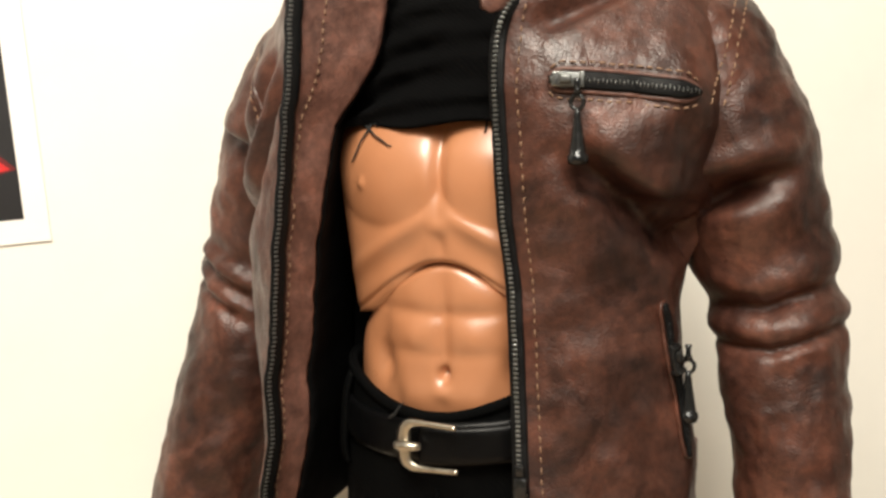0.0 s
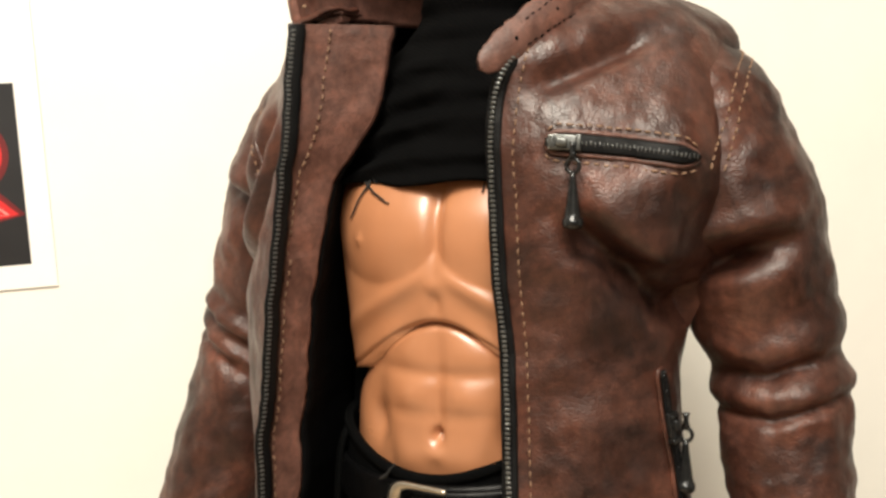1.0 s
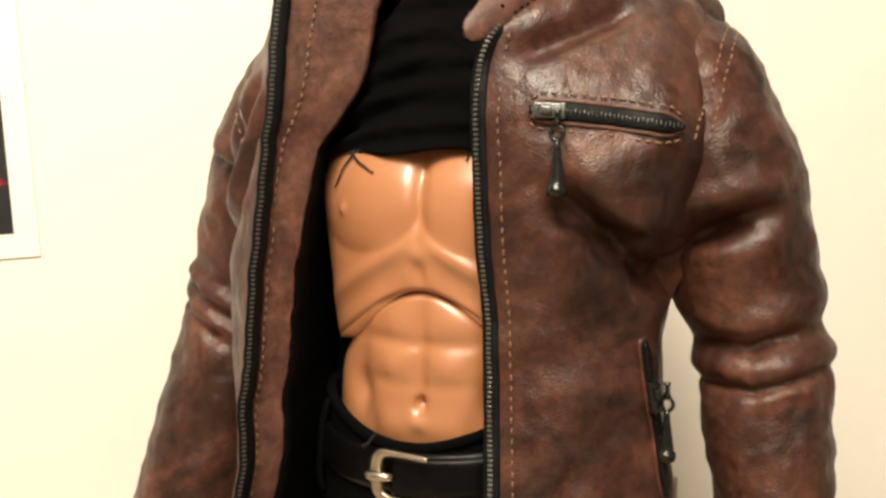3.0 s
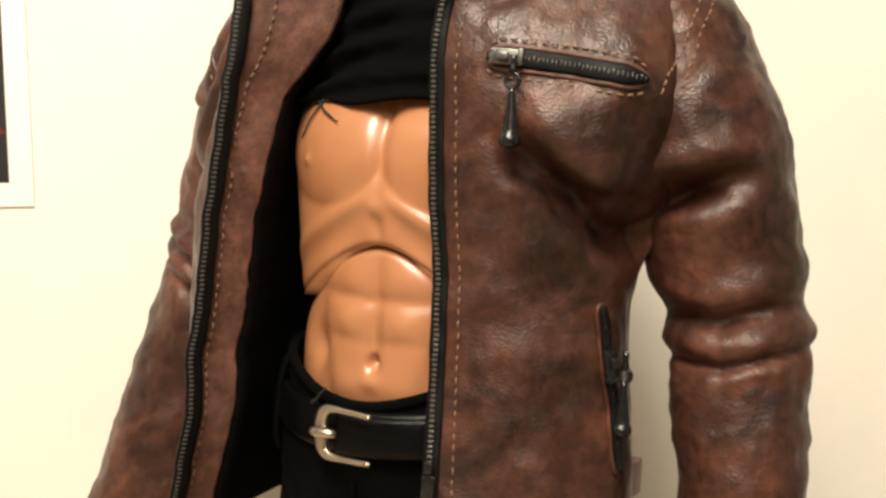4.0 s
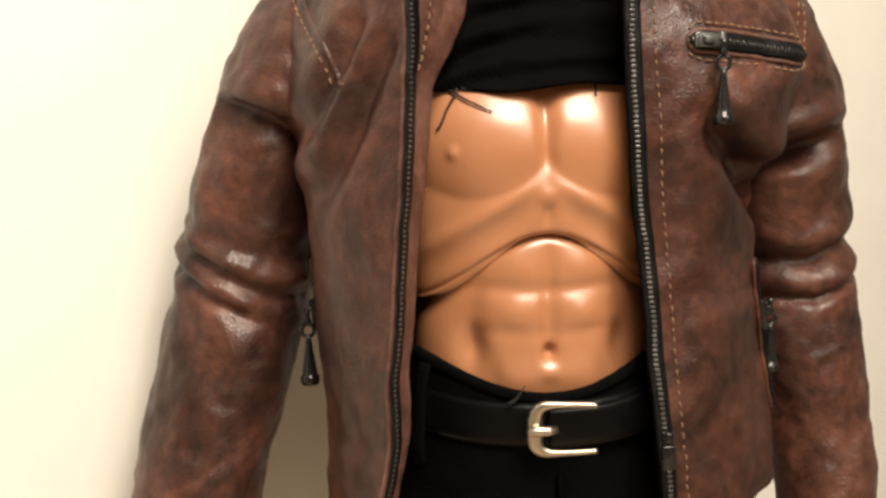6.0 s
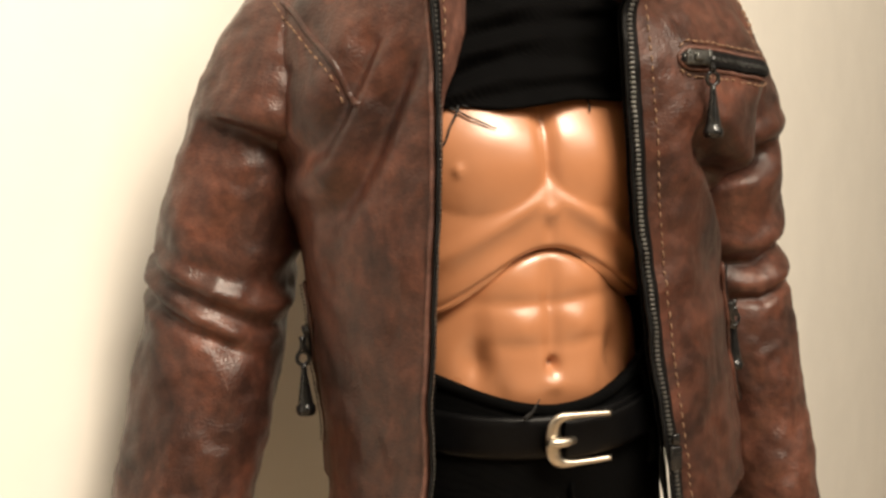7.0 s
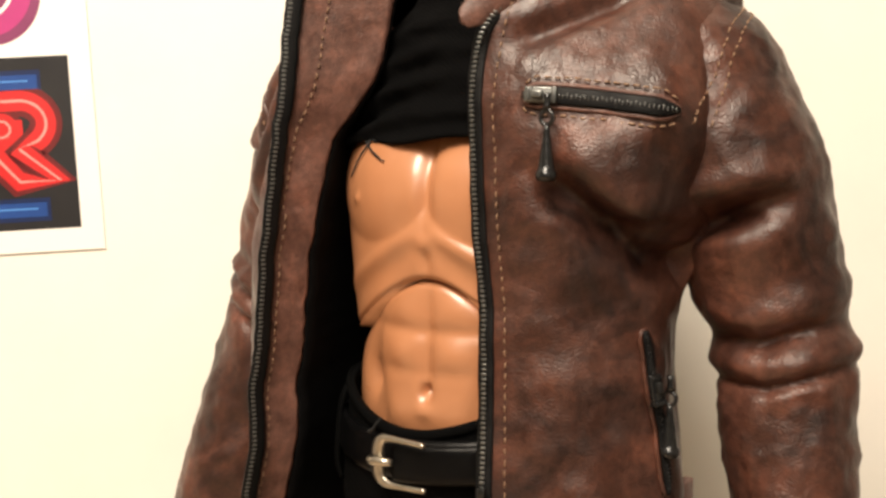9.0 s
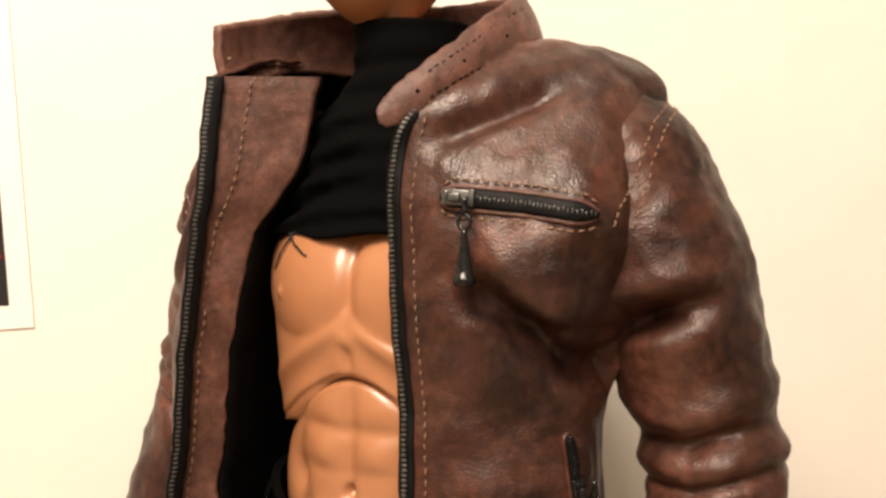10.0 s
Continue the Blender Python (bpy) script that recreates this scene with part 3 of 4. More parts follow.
SIDE_RIGHT = [(-45.8, 14, 153), (-45.3, 13, 170), (-46.4, 13, 190), (-47.2, 13, 207), (-48, 13, 220), (-49, 12, 232), (-50, 12, 246), (-49.5, 17, 258), (-46, 24, 270.5), (-37.5, 27, 277.5), (-29, 26, 280)]
BACK_SIDE_RIGHT = [(-40, 30, 149), (-40.5, 30, 170), (-41.5, 30, 190), (-43.5, 31, 207), (-47.5, 31, 220), (-51, 30, 232), (-52, 32, 246), (-52, 34, 258), (-49, 38, 269), (-38.5, 38, 276), (-28, 36, 280)]
SHOULDER_BLADE_RIGHT = [(-28, 43, 148), (-28, 43, 170), (-28, 43, 190), (-31, 45, 207), (-36, 48, 220), (-38, 50, 232), (-38, 49, 246), (-38, 48, 258), (-36, 47, 268), (-30, 44, 276), (-22, 41, 280)]
SPINE_RIGHT = [(0, 50, 148), (0, 50, 170), (0, 50, 190), (0, 51, 207), (0, 54, 220), (0, 54, 232), (0, 53, 246), (0, 52, 258), (0, 50, 267), (0, 46, 276), (0, 43, 280)]
NET_RIGHT = list(zip(ZIP_EDGE_RIGHT, FRONT_RIGHT, CHEST_RIGHT, SIDE_RIGHT, BACK_SIDE_RIGHT, SHOULDER_BLADE_RIGHT, SPINE_RIGHT))


def crease(x, z, a, b, depth, width, lip=0.0):
    """A fold along the line a-b on the front: negative in the valley, with a lip above it."""
    ax, az = a
    bx, bz = b
    L = math.hypot(bx - ax, bz - az)
    ux, uz = (bx - ax) / L, (bz - az) / L
    s = (x - ax) * ux + (z - az) * uz
    d = -(x - ax) * uz + (z - az) * ux
    ends = 1 / (1 + math.exp(-(s - 0.08 * L) * 0.7)) / (1 + math.exp((s - L) * 0.7))
    return ends * (-depth * math.exp(-(d / width) ** 2) + lip * math.exp(-((d - 2.2 * width) / (1.6 * width)) ** 2))


def folds(x, y, z, side):
    h = 0.75 * wobble((x, y, z), 0.055, 2.0) + 0.16 * wobble((x, y, z), 0.16, 7.0) + 0.06 * wobble((x, y, z), 0.45, 11.0)
    if y > 25:
        return h
    if side > 0:
        h += crease(x, z, (30, 234), (50, 213), 6.8, 3.5, 1.0) + crease(x, z, (52, 243), (50.5, 214), 1.5, 2.6, 0.0)
        h += crease(x, z, (40, 222), (51, 222), 1.8, 2.2, 1.0)
        h += crease(x, z, (22, 258), (40, 268), 2.8, 2.6, 0.8)
        h += 0.7 * math.exp(-((x - 38) / 9) ** 2 - ((z - 236) / 5) ** 2)
        h -= 0.35 * math.exp(-((x - 46) / 2.5) ** 2) * math.exp(-((z - 185) / 20) ** 2)
    else:
        h += crease(x, z, (-46, 217), (-31, 250), 3.3, 2.3, 1.8)
        h += crease(x, z, (-47, 229), (-36, 254), 3.2, 1.9, 1.4)
        h += crease(x, z, (-45, 240), (-50, 229), 1.4, 2.0, 0.6)
        h += 0.5 * math.exp(-((x + 40) / 4) ** 2 - ((z - 205) / 16) ** 2)
    return h


def panel_grid(net, side, rows, cols, u0, u1, extra=0.0):
    n = np.asarray(net, float)
    along = curve1(n, np.linspace(0, 1, rows))
    g = np.stack([curve1(along[i], np.linspace(u0, u1, cols)) for i in range(rows)])
    du, dv = np.gradient(g, axis=1), np.gradient(g, axis=0)
    nrm = np.cross(du, dv) * (1 if side > 0 else -1)
    nrm /= np.linalg.norm(nrm, axis=2, keepdims=True) + 1e-9
    out = g.copy()
    for i in range(rows):
        for j in range(cols):
            x, y, z = g[i, j]
            out[i, j] = g[i, j] + nrm[i, j] * (folds(x, y, z, side) + extra)
    return out


JACKET_SURFACES = []


def leather_panel(name, net, side, rows, cols, u0, u1, label=""):
    g = panel_grid(net, side, rows, cols, u0, u1)
    verts, faces = g.reshape(-1, 3).tolist(), grid_faces(rows, cols, False, side < 0)
    ob = mesh_part(name, verts, faces, LEATHER, jacket, label)
    JACKET_SURFACES.append((verts, faces))
    m = ob.modifiers.new("thickness", "SOLIDIFY")
    m.thickness, m.offset = 0.0012, -1
    return g


SPLIT = 0.62
G_LEFT = leather_panel("front_panel", NET_LEFT, 1, 190, 130, 0, SPLIT)
G_RIGHT = leather_panel("front_panel", NET_RIGHT, -1, 190, 130, 0, SPLIT)
for net, s in ((NET_LEFT, 1), (NET_RIGHT, -1)):
    leather_panel("back_panel", net, s, 80, 40, SPLIT, 1.0)
    g = panel_grid(net, s, 90, 70, 0.02, 1.0, -1.9)
    g[0, :, 2] += 0.6
    mesh_part("lining", g.reshape(-1, 3).tolist(), grid_faces(90, 70, False, s > 0), LINING, jacket, "black satin lining")

# sleeves
ARM_LEFT = [(126.5, 69.7, 23, 9.9), (140.6, 69.2, 27, 10.7), (155, 68.7, 31, 11.7), (169, 67.8, 34.5, 12.8), (183, 65.9, 37, 13.7), (197, 64.3, 39, 14.3), (211, 60.7, 38.8, 15.3), (225.6, 56.2, 36.5, 18.0), (240, 52, 34.2, 19.2), (252, 48.4, 33.4, 17.8), (261, 46, 33, 15.5), (268, 42, 33, 11.5)]
ARM_RIGHT = [(130.5, -80.3, 21, 15.0), (142, -77.7, 23, 14.6), (156, -74.8, 25.5, 14.4), (170, -71.4, 28.2, 15.1), (184.5, -67.4, 31, 15.3), (198.6, -63.9, 33, 15.4), (212.7, -60.1, 33.6, 16.3), (226.7, -54.6, 31.6, 17.3), (241, -49.6, 29.6, 17.4), (252, -45.6, 29.6, 16.2), (261, -42.5, 30.5, 13.8), (268, -39, 32, 10)]


def fold_step(d, depth, reach):
    """A lobe that overhangs a hollow: sharp above, fading out below."""
    return -depth * (math.exp(d / reach) if d < 0 else math.exp(-(d / 1.3) ** 2))


def arm_hollow(z, ang):
    """The dark hollow under the sleeve head: deepest by the armpit, running out across the front of the arm."""
    d = z - 225.0 - 4.5 * ang
    reach = math.exp(-((ang + 0.05) / 0.72) ** 2)
    h = -9.0 * reach * (math.exp(-(d / 3.0) ** 2) if d < 0 else math.exp(-(d / 2.4) ** 2))
    return h + 2.0 * reach * math.exp(-((d - 5.2) / 3.0) ** 2) + 0.8 * reach * math.exp(-((d + 8.5) / 4.5) ** 2)


def rings_left(z, ang, r):
    """Elbow folds of the figure's left sleeve; ang 0 faces forward, positive outward."""
    t = z + 4.0 * (1 - max(0.0, math.sin(ang)))
    front = math.exp(-((ang - 0.15) / 0.85) ** 2)
    h = 0.9 * math.exp(-((t - 199.0) / 1.9) ** 2) - (0.5 + 3.2 * front) * math.exp(-((t - 204.2) / 2.0) ** 2) - (0.7 + 1.7 * front) * math.exp(-((t - 195.4) / 1.1) ** 2)
    h += 1.2 * front * math.exp(-((t - 208.6) / 2.6) ** 2)
    h += 0.8 * math.exp(-((t - 211) / 4) ** 2) + arm_hollow(z, ang)
    h += 0.35 * math.exp(-((z - 235 + 5 * math.sin(ang)) / 5) ** 2) * max(0, math.cos(ang))
    return h


def rings_right(z, ang, r):
    t = z - 4.5 * max(-0.3, math.sin(ang)) + 2.0 * math.cos(ang)
    h = 0.5 * math.exp(-((t - 206.0) / 2.8) ** 2) - 0.8 * math.exp(-((t - 210.0) / 2.4) ** 2) - 0.6 * math.exp(-((t - 201.6) / 1.9) ** 2)
    q = z - 6.7 * ang
    on = 1 / (1 + math.exp(-(ang + 0.35) * 9)) / (1 + math.exp((ang - 1.75) * 7))
    h += on * (1.2 * math.exp(-((q - 198.2) / 1.6) ** 2) - 1.7 * math.exp(-((q - 195.2) / 1.5) ** 2) - 1.4 * math.exp(-((q - 201.6) / 1.5) ** 2) + 0.8 * math.exp(-((q - 204.2) / 1.8) ** 2))
    inn = math.exp(-((ang + 0.95) / 0.45) ** 2)
    h += inn * (1.2 * math.exp(-((z - 200.5) / 2.0) ** 2) - 1.4 * math.exp(-((z - 196.6) / 1.4) ** 2) - 1.3 * math.exp(-((z - 204.6) / 1.8) ** 2)) + 0.3 * math.exp(-((t - 198) / 2.0) ** 2)
    d = z - 232 - 7 * math.sin(ang + 0.3)
    h += (0.9 * math.exp(-((d - 4.2) / 3.0) ** 2) + fold_step(d, 6.0, 8.0)) * max(0, math.cos(ang + 0.4)) ** 0.6
    return h


def sleeve(rows_table, side, rings, label):
    t = np.asarray(rows_table, float)
    rows, cols = 200, 120
    cen = curve1(t, np.linspace(0, 1, rows))
    g = np.zeros((rows, cols, 3))
    for i in range(rows):
        z, x, y, r = cen[i]
        for j in range(cols):
            a = 2 * math.pi * j / cols
            p = (x + side * r * math.sin(a), y - r * math.cos(a), z)
            h = rings(z, a if a < math.pi else a - 2 * math.pi, r) if z < 258 else 0
            h += 0.85 * wobble(p, 0.07, 5.0 + side) + 0.22 * wobble(p, 0.2, 9.0) + 0.06 * wobble(p, 0.5, 3.0)
            rr = r + h
            g[i, j] = (x + side * rr * math.sin(a), y - rr * math.cos(a) * 1.03, z)
    verts, faces = g.reshape(-1, 3).tolist(), grid_faces(rows, cols, True, side < 0)
    JACKET_SURFACES.append((verts, faces))
    ob = mesh_part("sleeve", verts, faces, LEATHER, jacket, label)
    m = ob.modifiers.new("thickness", "SOLIDIFY")
    m.thickness, m.offset = 0.0012, -1
    return ob


sleeve(ARM_LEFT, 1, rings_left, "leather sleeve with a deep fold at the elbow")
sleeve(ARM_RIGHT, -1, rings_right, "leather sleeve creased at the elbow")

# everything sewn on the shell is laid on it along the front
all_v, all_f = [], []
for v, f in JACKET_SURFACES:
    k = len(all_v)
    all_v += [Vector(p) for p in v]
    all_f += [tuple(i + k for i in q) for q in f]
SHELL = BVHTree.FromPolygons(all_v, all_f)


def on_shell(x, z, az=0.0):
    """Place and outward normal of the shell met from the front at (x, z), looked at from the turn az."""
    a = radians(az)
    way = Vector((-math.sin(a), math.cos(a), 0))
    x0, hit, nrm = x, None, None
    for _ in range(5):
        h, n, _i, _d = SHELL.ray_cast(Vector((x0, 0, z)) - way * 90, way)
        if h is None:
            break
        hit, nrm = h, n
        x0 += 0.8 * (x - h.x)
    if hit is None:
        return None, None
    if nrm.dot(way) > 0:
        nrm = -nrm
    return hit, nrm


# facing of the figure's right front, with the black panel behind it
def facing_vector(z):
    dx, dy = table(z, [(149, 3.2, 9.3), (167, 3.8, 9.9), (215, 4.3, 10.5), (230, 5.0, 11.2), (240, 5.5, 12.6), (247, 9.0, 15.0), (254, 12.2, 16.8), (262, 13.4, 17.4), (274, 14.6, 18)])
    return np.array([float(dx), float(dy), 0.0])


EDGE_R = G_RIGHT[:, 0, :]
EDGE_L = G_LEFT[:, 0, :]
facing_rows, tape_rows, inner_rows = [], [], []
for i in range(190):
    e = EDGE_R[i]
    v = facing_vector(e[2])
    row = []
    for k in range(25):
        u = k / 24
        bulge = 1.6 * math.sin(math.pi * u) * (1.0 if e[2] > 225 else 0.5)
        p = e + v * u + np.array([-0.6 * bulge, -bulge * 0.5, 0.05 * v[0] * u])
        p = p + np.array([0, 0.28 * wobble(p, 0.12, 4.0) * u * 2, 0])
        row.append(p)
    facing_rows.append(row)
    inner_rows.append([row[-1] + np.array([-0.5, 0.6, 0]) + (np.array([-40.0, 34.0, e[2]]) - row[-1]) * (k / 8) * np.array([0.8, 1, 0]) for k in range(9)])
v, f = thick_strip(facing_rows, 1.0)
mesh_part("facing", v, f, LEATHER_EDGE, jacket, "paler brown leather facing turned outward")
inner_left = []
for i in range(190):
    e = EDGE_L[i] + np.array([-0.6, 1.6, 0])
    inner_left.append([e + (np.array([39.0, 30.0, e[2]]) - e) * (k / 8) for k in range(9)])
v, f = thick_strip(inner_left, 0.6)
mesh_part("inner_panel", v, f, LINING, jacket, "black inner lining panel")
v, f = thick_strip(inner_rows, -0.6)
mesh_part("inner_panel", v, f, LINING, jacket, "black inner lining panel")
FACING = np.asarray(facing_rows)


# zip tapes and teeth
def zip_line(edge, across, name_side, i0, i1, w0, w1):
    rows_ = []
    for i in range(i0, i1):
        e = edge[i]
        d = across(i)
        n = np.cross(d, np.array([0, 0, 1.0]))
        n /= np.linalg.norm(n)
        if n[1] > 0:
            n = -n
        rows_.append([e + d * (w0 + (w1 - w0) * k / 6) + n * (0.35 + 0.25 * math.sin(math.pi * k / 6)) for k in range(7)])
    v, f = thick_strip(rows_, 0.5 if name_side > 0 else -0.5)
    zipper = mesh_part("zip_tape", v, f, TAPE, jacket, "black zip tape")
    # one tooth every 0.95 mm
    line = edge[i0:i1]
    seg = np.linalg.norm(np.diff(line, axis=0), axis=1)
    s = np.concatenate([[0], np.cumsum(seg)])
    count = int(s[-1] / 0.95)
    bm = bmesh.new()
    bar(bm, (0.95, 0.75, 0.5), (0, 0, 0))
    shared = None
    for k in range(count):
        q = (k + 0.5) * 0.95
        p = np.array([np.interp(q, s, line[:, c]) for c in range(3)])
        i = i0 + int(np.interp(q, s, np.arange(len(line))))
        d = across(min(i, i1 - 1))
        n = np.cross(d, np.array([0, 0, 1.0]))
        n /= np.linalg.norm(n)
        if n[1] > 0:
            n = -n
        p = p + n * 0.75 + d * 0.1
        if shared is None:
            ob = part("tooth", bm, TEETH, zipper)
            shared = ob.data
        else:
            ob = new("tooth", shared)
            ob.parent = zipper
        ob.location = tuple(p * MM)
        ob.rotation_euler = (0, 0, math.atan2(d[1], d[0]))
    return zipper


def unit(v):
    return v / (np.linalg.norm(v) + 1e-9)


def across_right(i):
    return unit(facing_vector(EDGE_R[i][2]) * np.array([1, 0.9, 0]))


def across_left(i):
    return unit((G_LEFT[i, 6, :] - EDGE_L[i]) * np.array([1, 1, 0]))


zip_line(EDGE_R, across_right, -1, 2, 189, -0.9, 2.6)
zip_line(EDGE_L, across_left, 1, 2, 168, -1.3, 2.0)

# stop and slider parts at the foot of the zips
bm = bmesh.new()
bar(bm, (2.6, 1.6, 5.0), (0, 0, 0))
bar(bm, (1.6, 1.2, 2.2), (0, -0.4, 4.0))
o = part("zip_box", bm, GUNMETAL, jacket, "black metal zip stop")
o.location = tuple((EDGE_L[20] + np.array([0.6, -0.9, -1.0])) * MM)
bm = bmesh.new()
bar(bm, (1.4, 1.2, 5.0), (0, 0, 0))
o = part("zip_pin", bm, GUNMETAL, jacket, "black metal zip pin")
o.location = tuple((EDGE_R[3] + np.array([0.8, -0.9, 0.5])) * MM)


# stitching: short dashes of thread, each seam joined
def dashes(points, normals, name="stitching", length=1.15, gap=0.95, r=0.16, material=THREAD, parent=jacket, label=""):
    pts = np.array([tuple(p) for p in points], float)
    nrm = np.array([tuple(n) for n in normals], float)
    s = np.concatenate([[0], np.cumsum(np.linalg.norm(np.diff(pts, axis=0), axis=1))])
    rnd = random.Random(len(pts))
    bm = bmesh.new()
    q = 0.3
    at = lambda d: np.array([np.interp(d, s, pts[:, c]) for c in range(3)])
    an = lambda d: unit(np.array([np.interp(d, s, nrm[:, c]) for c in range(3)]))
    while q + length < s[-1]:
        L = length * rnd.uniform(0.8, 1.15)
        a, b, m = at(q), at(q + L), at(q + L / 2)
        j = np.array([rnd.uniform(-.12, .12), 0, rnd.uniform(-.12, .12)])
        tube(bm, [tuple(a - an(q) * 0.10), tuple(a * 0.7 + m * 0.3 + an(q) * 0.22 + j), tuple(b * 0.7 + m * 0.3 + an(q + L) * 0.22 + j), tuple(b - an(q + L) * 0.10)], [r * 0.7, r, r, r * 0.7], 5)
        q += L + gap * rnd.uniform(0.8, 1.25)
    ob = part(name, bm, material, parent, label or "tan thread stitching")
    return tagged(ob, kind="stuff")


def shell_line(path, n, az=0.0):
    pts, nr = [], []
    for x, z in curve1(path, np.linspace(0, 1, n)):
        p, m = on_shell(float(x), float(z), az)
        if p is not None:
            pts.append(p)
            nr.append(m)
    return pts, nr


dashes([G_LEFT[i, 14, :] for i in range(2, 186)], [unit(np.cross(G_LEFT[i, 15] - G_LEFT[i, 13], G_LEFT[min(i + 1, 189), 14] - G_LEFT[i - 1, 14])) for i in range(2, 186)])
side_way = [unit(np.cross(FACING[i, 11] - FACING[i, 9], FACING[i + 1, 10] - FACING[i - 1, 10])) for i in range(2, 188)]
dashes([FACING[i, 10] + side_way[i - 2] * 0.12 for i in range(2, 188)], side_way, r=0.17)


def seam_ridge(path, n, name, r=0.7, az=0.0):
    pts, nr = shell_line(path, n, az)
    bm = bmesh.new()
    tube(bm, [tuple(p - m * r * 0.35) for p, m in zip(pts, nr)], r, 8)
    part(name, bm, LEATHER, jacket)
    return pts, nr


for path, off, az in (([(57.0, 267), (56.6, 261), (55.9, 254.5), (55.0, 248), (54.0, 242)], 1.3, 25), ([(-48.5, 262), (-46.2, 256), (-43.4, 250), (-41, 245), (-39.6, 241)], -1.7, -12)):
    if off < 0:
        seam_ridge(path, 30, "armhole_seam", 0.75, az)
    for k in (0.4, 1.9) if off > 0 else (1.0,):
        dashes(*shell_line([(x + off * k, z) for x, z in path], 40, az), r=0.18)


# zipped pockets
def pull(parent, at, tilt=0.0, turn=0.0, length=12.5):
    """A bell-shaped black pull on a ring."""
    bm = bmesh.new()
    tube(bm, [(1.25 * math.cos(w), 0, -1.2 + 1.35 * math.sin(w)) for w in [2 * math.pi * k / 18 for k in range(18)]], 0.42, 8, True)
    tube(bm, [(0, 0, 3.2), (0, 0, 2.2), (0, 0, 1.2), (0, 0, 0.4)], [0.75, 0.5, 0.55, 0.9], 10)
    z0 = -2.4
    prof = [(0, 0.55), (1.0, 0.62), (2.5, 0.78), (5, 1.15), (7.5, 1.5), (8.4, 1.6), (8.7, 2.0), (9.6, 2.05), (10.4, 1.75), (length - 2.0, 1.1), (length - 1.8, 0.3)]
    tube(bm, [(0, 0, z0 - a) for a, _ in prof], [r for _, r in prof], 16)
    ob = part("zip_pull", bm, GUNMETAL, parent, "glossy black bell-shaped zip pull")
    ob.location = tuple(c * MM for c in at)
    ob.rotation_euler = (radians(tilt), 0, radians(turn))
    return ob


def on_side(y, z, side):
    hit, nrm, _, _ = SHELL.ray_cast(Vector((0, y, z)), Vector((side, 0, 0)))
    if hit is not None and nrm.x * side < 0:
        nrm = -nrm
    return hit, nrm


def pocket(path, half, pull_at, az, label, slider=0.12, side=0, sewn=True):
    """A slot with a leather lip, a black zip in it and a slider near one end; path in (x, z) on the shell."""
    n = 60
    if side:
        both = [on_side(float(a), float(b), side) for a, b in curve1(path, np.linspace(0, 1, n))]
        pts, nr = [p for p, m in both if p is not None], [m for p, m in both if p is not None]
    else:
        pts, nr = shell_line(path, n, az)
    pts = [np.array(p) for p in pts]
    nr = [unit(np.array(m)) for m in nr]
    n = len(pts)
    # smooth the normals so the slot lies flat
    mean = unit(np.mean(nr, axis=0))
    nr = [unit(0.5 * m + 0.5 * mean) for m in nr]
    rows_, lip_top, lip_low = [], [], []
    for i in range(n):
        d = unit(pts[min(i + 1, n - 1)] - pts[max(i - 1, 0)])
        up = unit(np.cross(d, nr[i]))
        if up[2] < 0 or (abs(up[2]) < 0.3 and up[0] < 0):
            up = -up
        u = i / (n - 1)
        w = half * min(1.0, (1 - abs(2 * u - 1) ** 14) + 0.02) * (1 if u < 0.86 else 1 - 0.45 * ((u - 0.86) / 0.14) ** 1.5)
        rows_.append([pts[i] + up * w * k + nr[i] * (0.45 + 0.25 * (1 - k * k)) for k in (-1, -0.75, -0.5, -0.25, 0, 0.25, 0.5, 0.75, 1)])
        lip_top.append((pts[i] + up * (w + 0.55) + nr[i] * 0.25, nr[i], up))
        lip_low.append((pts[i] - up * (w + 0.55) + nr[i] * 0.25, nr[i], up))
    v, f = thick_strip(rows_, 0.6)
    base = mesh_part("pocket_zip", v, f, TAPE, jacket, label)
    bm = bmesh.new()
    ring = [tuple(p) for p, _, _ in lip_top] + [tuple(p) for p, _, _ in lip_low[::-1]]
    tube(bm, ring, 0.5, 8, True)
    part("lip", bm, LEATHER_EDGE if sewn else LEATHER, base, "rolled brown leather lip")
    # two rows of small teeth in the middle
    bm = bmesh.new()
    s = np.concatenate([[0], np.cumsum(np.linalg.norm(np.diff(np.array(pts), axis=0), axis=1))])
    for k in range(int(s[-1] / 0.8)):
        q = (k + 0.5) * 0.8
        c = np.array([np.interp(q, s, np.array(pts)[:, j]) for j in range(3)])
        i = int(np.interp(q, s, np.arange(n)))
        d = unit(pts[min(i + 1, n - 1)] - pts[max(i - 1, 0)])
        up = unit(np.cross(d, nr[i]))
        c = c + nr[i] * 1.16 + up * (0.10 if k % 2 else -0.10)
        tube(bm, [tuple(c - up * 0.42), tuple(c + up * 0.42)], 0.2, 5)
    tagged(part("teeth", bm, TEETH if sewn else GUNMETAL, base), kind="stuff")
    for line in (lip_top, lip_low) if sewn else ():
        sgn = 1 if line is lip_top else -1
        dashes([p + u * sgn * 1.5 - m * 0.25 for p, m, u in line], [m for p, m, u in line], length=1.2, gap=0.7, r=0.2, parent=base)
    # slider body
    i = int(slider * (n - 1))
    d = unit(pts[i + 2] - pts[i - 2])
    up = unit(np.cross(nr[i], d))
    rot = Matrix((tuple(d), tuple(-np.array(nr[i])), tuple(up if up[2] >= 0 else -up))).transposed()
    bm = bmesh.new()
    bar(bm, (5.6, 1.2, 2.9), (0, 0, 0))
    bar(bm, (1.0, 1.9, 3.1), (2.9, -0.1, 0))
    bar(bm, (2.2, 1.5, 1.5), (-0.2, -0.8, 0))
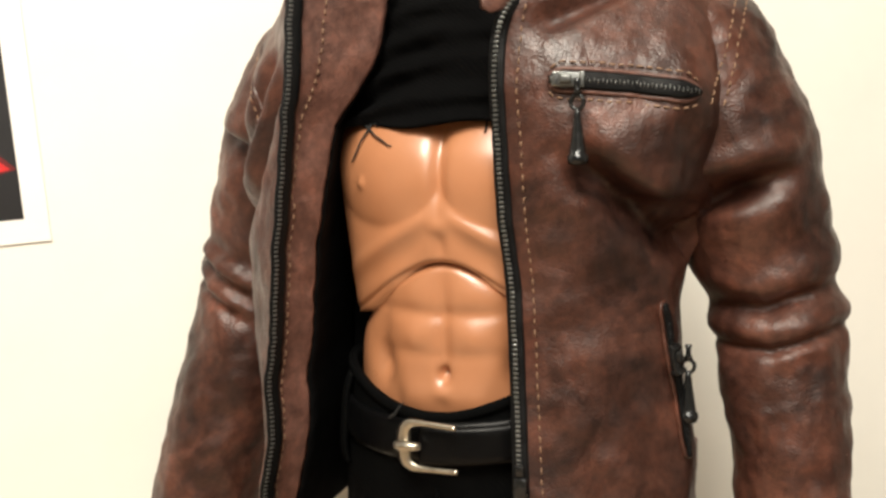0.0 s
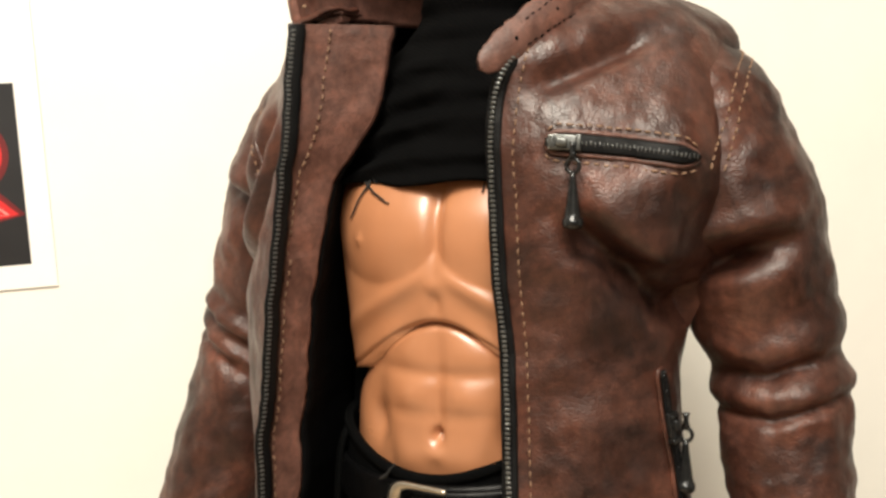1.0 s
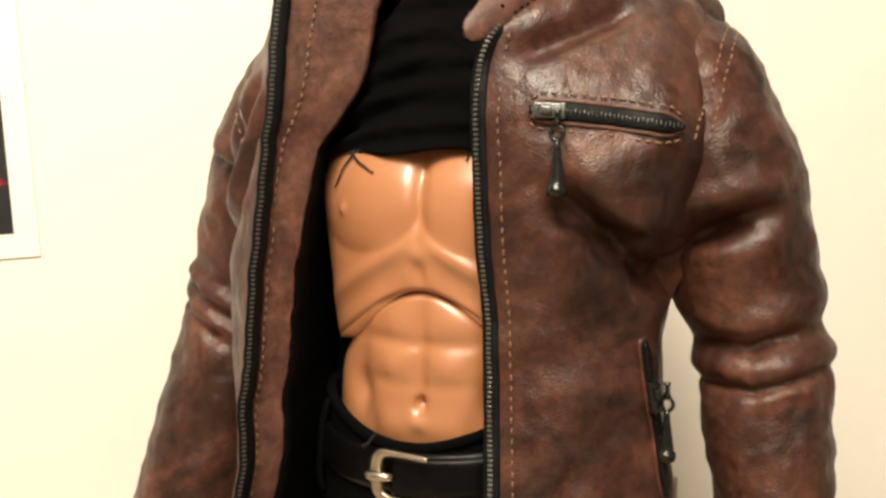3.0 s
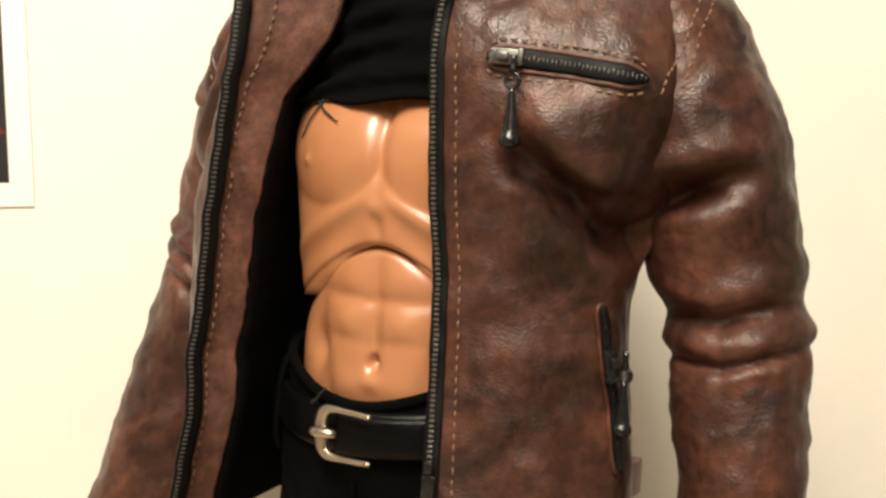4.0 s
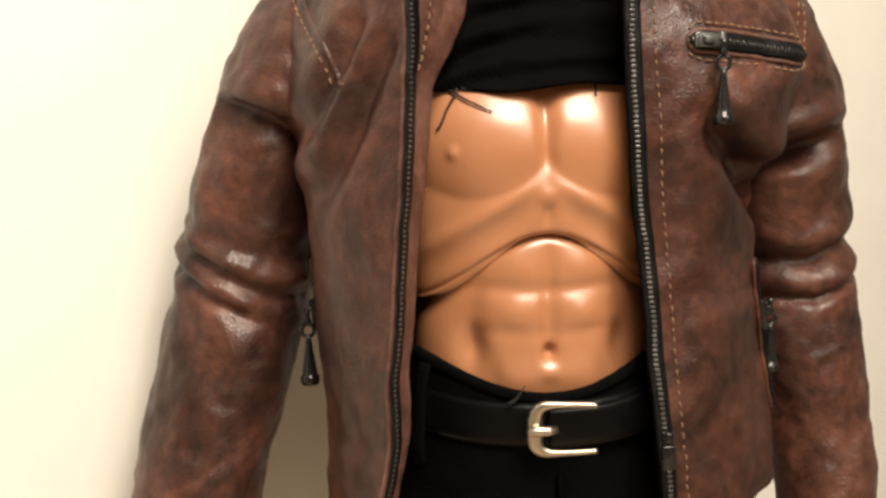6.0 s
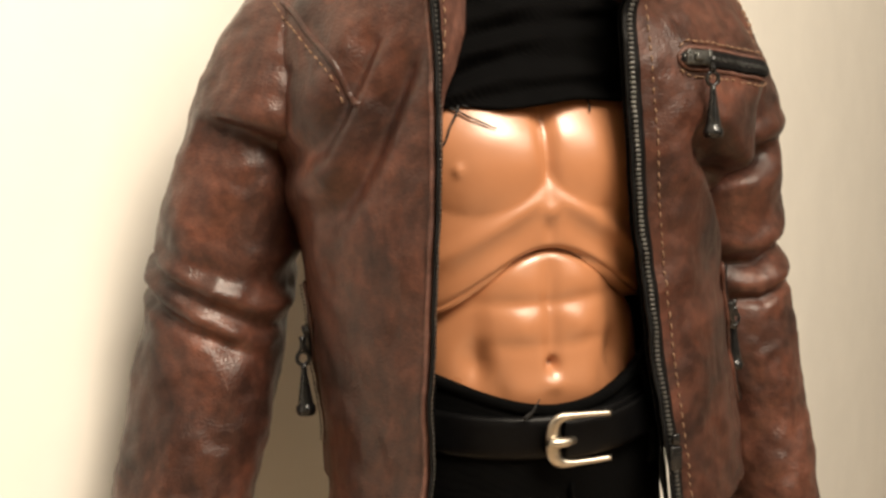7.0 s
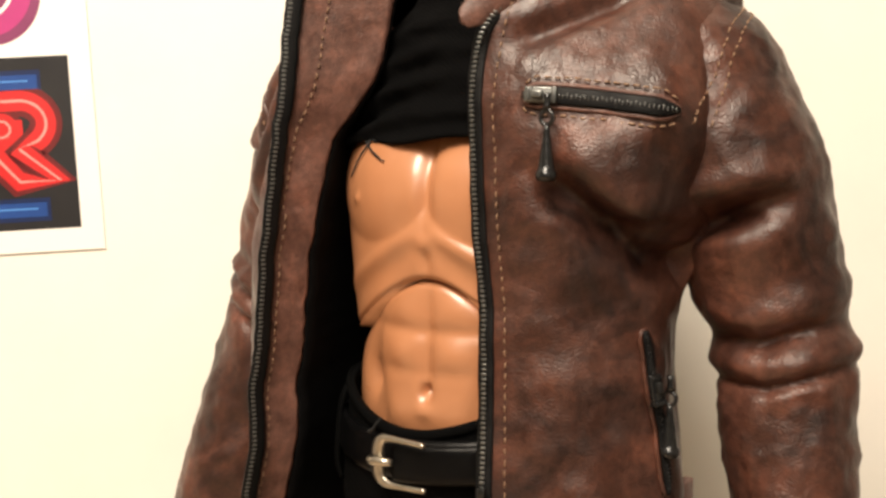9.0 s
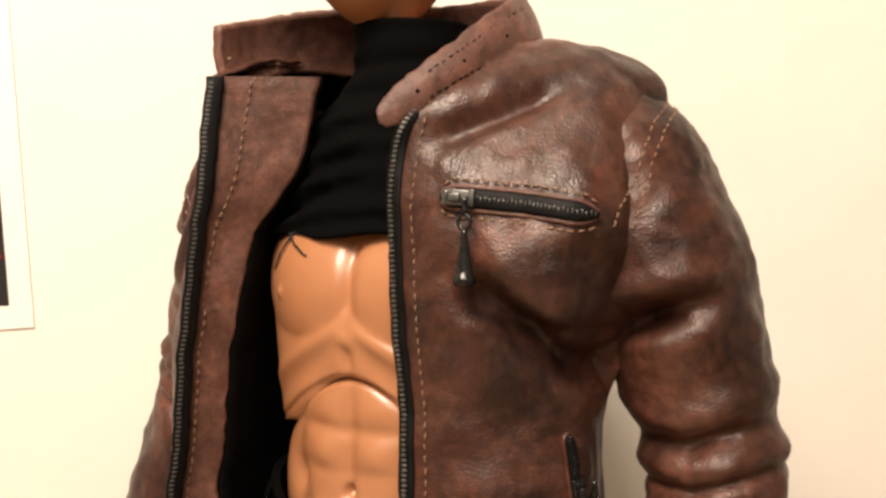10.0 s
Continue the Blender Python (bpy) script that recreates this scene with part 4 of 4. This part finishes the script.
    bar(bm, (0.7, 1.7, 2.4), (-2.0, -0.2, 0))
    ob = part("slider", bm, TEETH if sewn else GUNMETAL, base, "metal zip slider")
    q = rot.to_quaternion()
    ob.rotation_mode = "QUATERNION"
    ob.rotation_quaternion = q
    ob.location = tuple((pts[i] + nr[i] * 1.3) * MM)
    pull(base, pull_at, 0, 0)
    return base


chest, chest_n = on_shell(32.3, 244, 10)
pocket([(26.2, 248.0), (33, 247.6), (40, 246.8), (47, 245.8), (52.6, 244.9)], 1.55, (32.3, min(chest.y, -4.4) - 2.1, 244.8), 0, "black zip set slanting in the chest")
pocket([(45.0, 203), (46.1, 195), (47.4, 187), (48.9, 178), (49.9, 171)], 0.95, (49.6, 13.4, 191.0), 28, "black zip set upright in the side", 0.36, 0, False)
pocket([(17.0, 206), (17.6, 198), (18.4, 190), (19.6, 180), (20.4, 172)], 0.95, (-49.0, 15.4, 192.2), 0, "black zip set upright in the side", 0.40, -1, False)

# side tabs at the hem
for p, sgn in (((47.6, 27, 166), 1), ((-42.6, 25, 166), -1)):
    bm = bmesh.new()
    bar(bm, (2.2, 8.0, 7.5), p)
    part("hem_tab", bm, LEATHER_EDGE, jacket, "small brown leather tab")

# collar: a standing band whose ends fold open
COLLAR_LOW = [(-28.0, -0.4, 268.0), (-28.4, 5, 270.0), (-28.4, 14, 274.5), (-28.4, 26, 276.5), (-21, 40, 276.0), (0, 44, 276), (21, 40, 276), (28.8, 29, 276.5), (28.2, 19.5, 275.4), (24.5, 9.0, 271.2), (18.6, 0.4, 264.6), (13.2, -4.2, 260.3)]
COLLAR_TOP = [(-29.0, -2.8, 283.6), (-29.2, 3.5, 285.2), (-27.6, 14, 287.5), (-24.5, 26, 290.0), (-17, 37, 291.0), (0, 41, 291.5), (17, 37, 291.0), (24.0, 28, 289.5), (25.0, 17.6, 285.0), (21.6, 6.6, 276.8), (16.0, -1.4, 269.4), (11.9, -5.0, 264.0)]
rows_ = []
n = 130
low, top_ = curve1(COLLAR_LOW, np.linspace(0, 1, n)), curve1(COLLAR_TOP, np.linspace(0, 1, n))
for i in range(n):
    row = []
    for k in range(14):
        u = 0.5 + (k / 13 - 0.5) * math.sqrt(max(0.03, 1 - (max(0, i - 116) / 13.2) ** 2))
        p = low[i] * (1 - u) + top_[i] * u
        away = unit(np.array([p[0], p[1] - 24.0, 0]))
        row.append(p + away * (1.1 * math.sin(math.pi * u) + 0.25 * wobble(p, 0.25, 3.0)))
    rows_.append(row)
v, f = thick_strip(rows_, -2.0)
collar = mesh_part("collar", v, f, LEATHER_EDGE, jacket, "standing leather collar with folded ends")
cg = np.asarray(rows_)
for k in (2, 11):
    dashes([cg[i, k] + unit(np.array([cg[i, k, 0], cg[i, k, 1] - 24.0, 0])) * 2.0 for i in range(84, 116)], [unit(np.array([cg[i, k, 0], cg[i, k, 1] - 24.0, 0])) for i in range(84, 116)], length=1.0, gap=0.7, r=0.16, material=LINING, parent=collar, label="dark stitching")
dashes([cg[i, 7] + np.array([0.9, -0.4, 0]) for i in range(2, 8)], [np.array([0.8, -0.6, 0]) for i in range(2, 8)], length=1.2, gap=0.4, r=0.4, parent=collar)
for i in (96, 106, 116):
    bm = bmesh.new()
    bmesh.ops.create_icosphere(bm, subdivisions=2, radius=0.45)
    o = part("punched_hole", bm, LINING, collar)
    o.location = tuple((cg[i, 7] + unit(np.array([cg[i, 7, 0], cg[i, 7, 1] - 24.0, 0])) * 1.85) * MM)
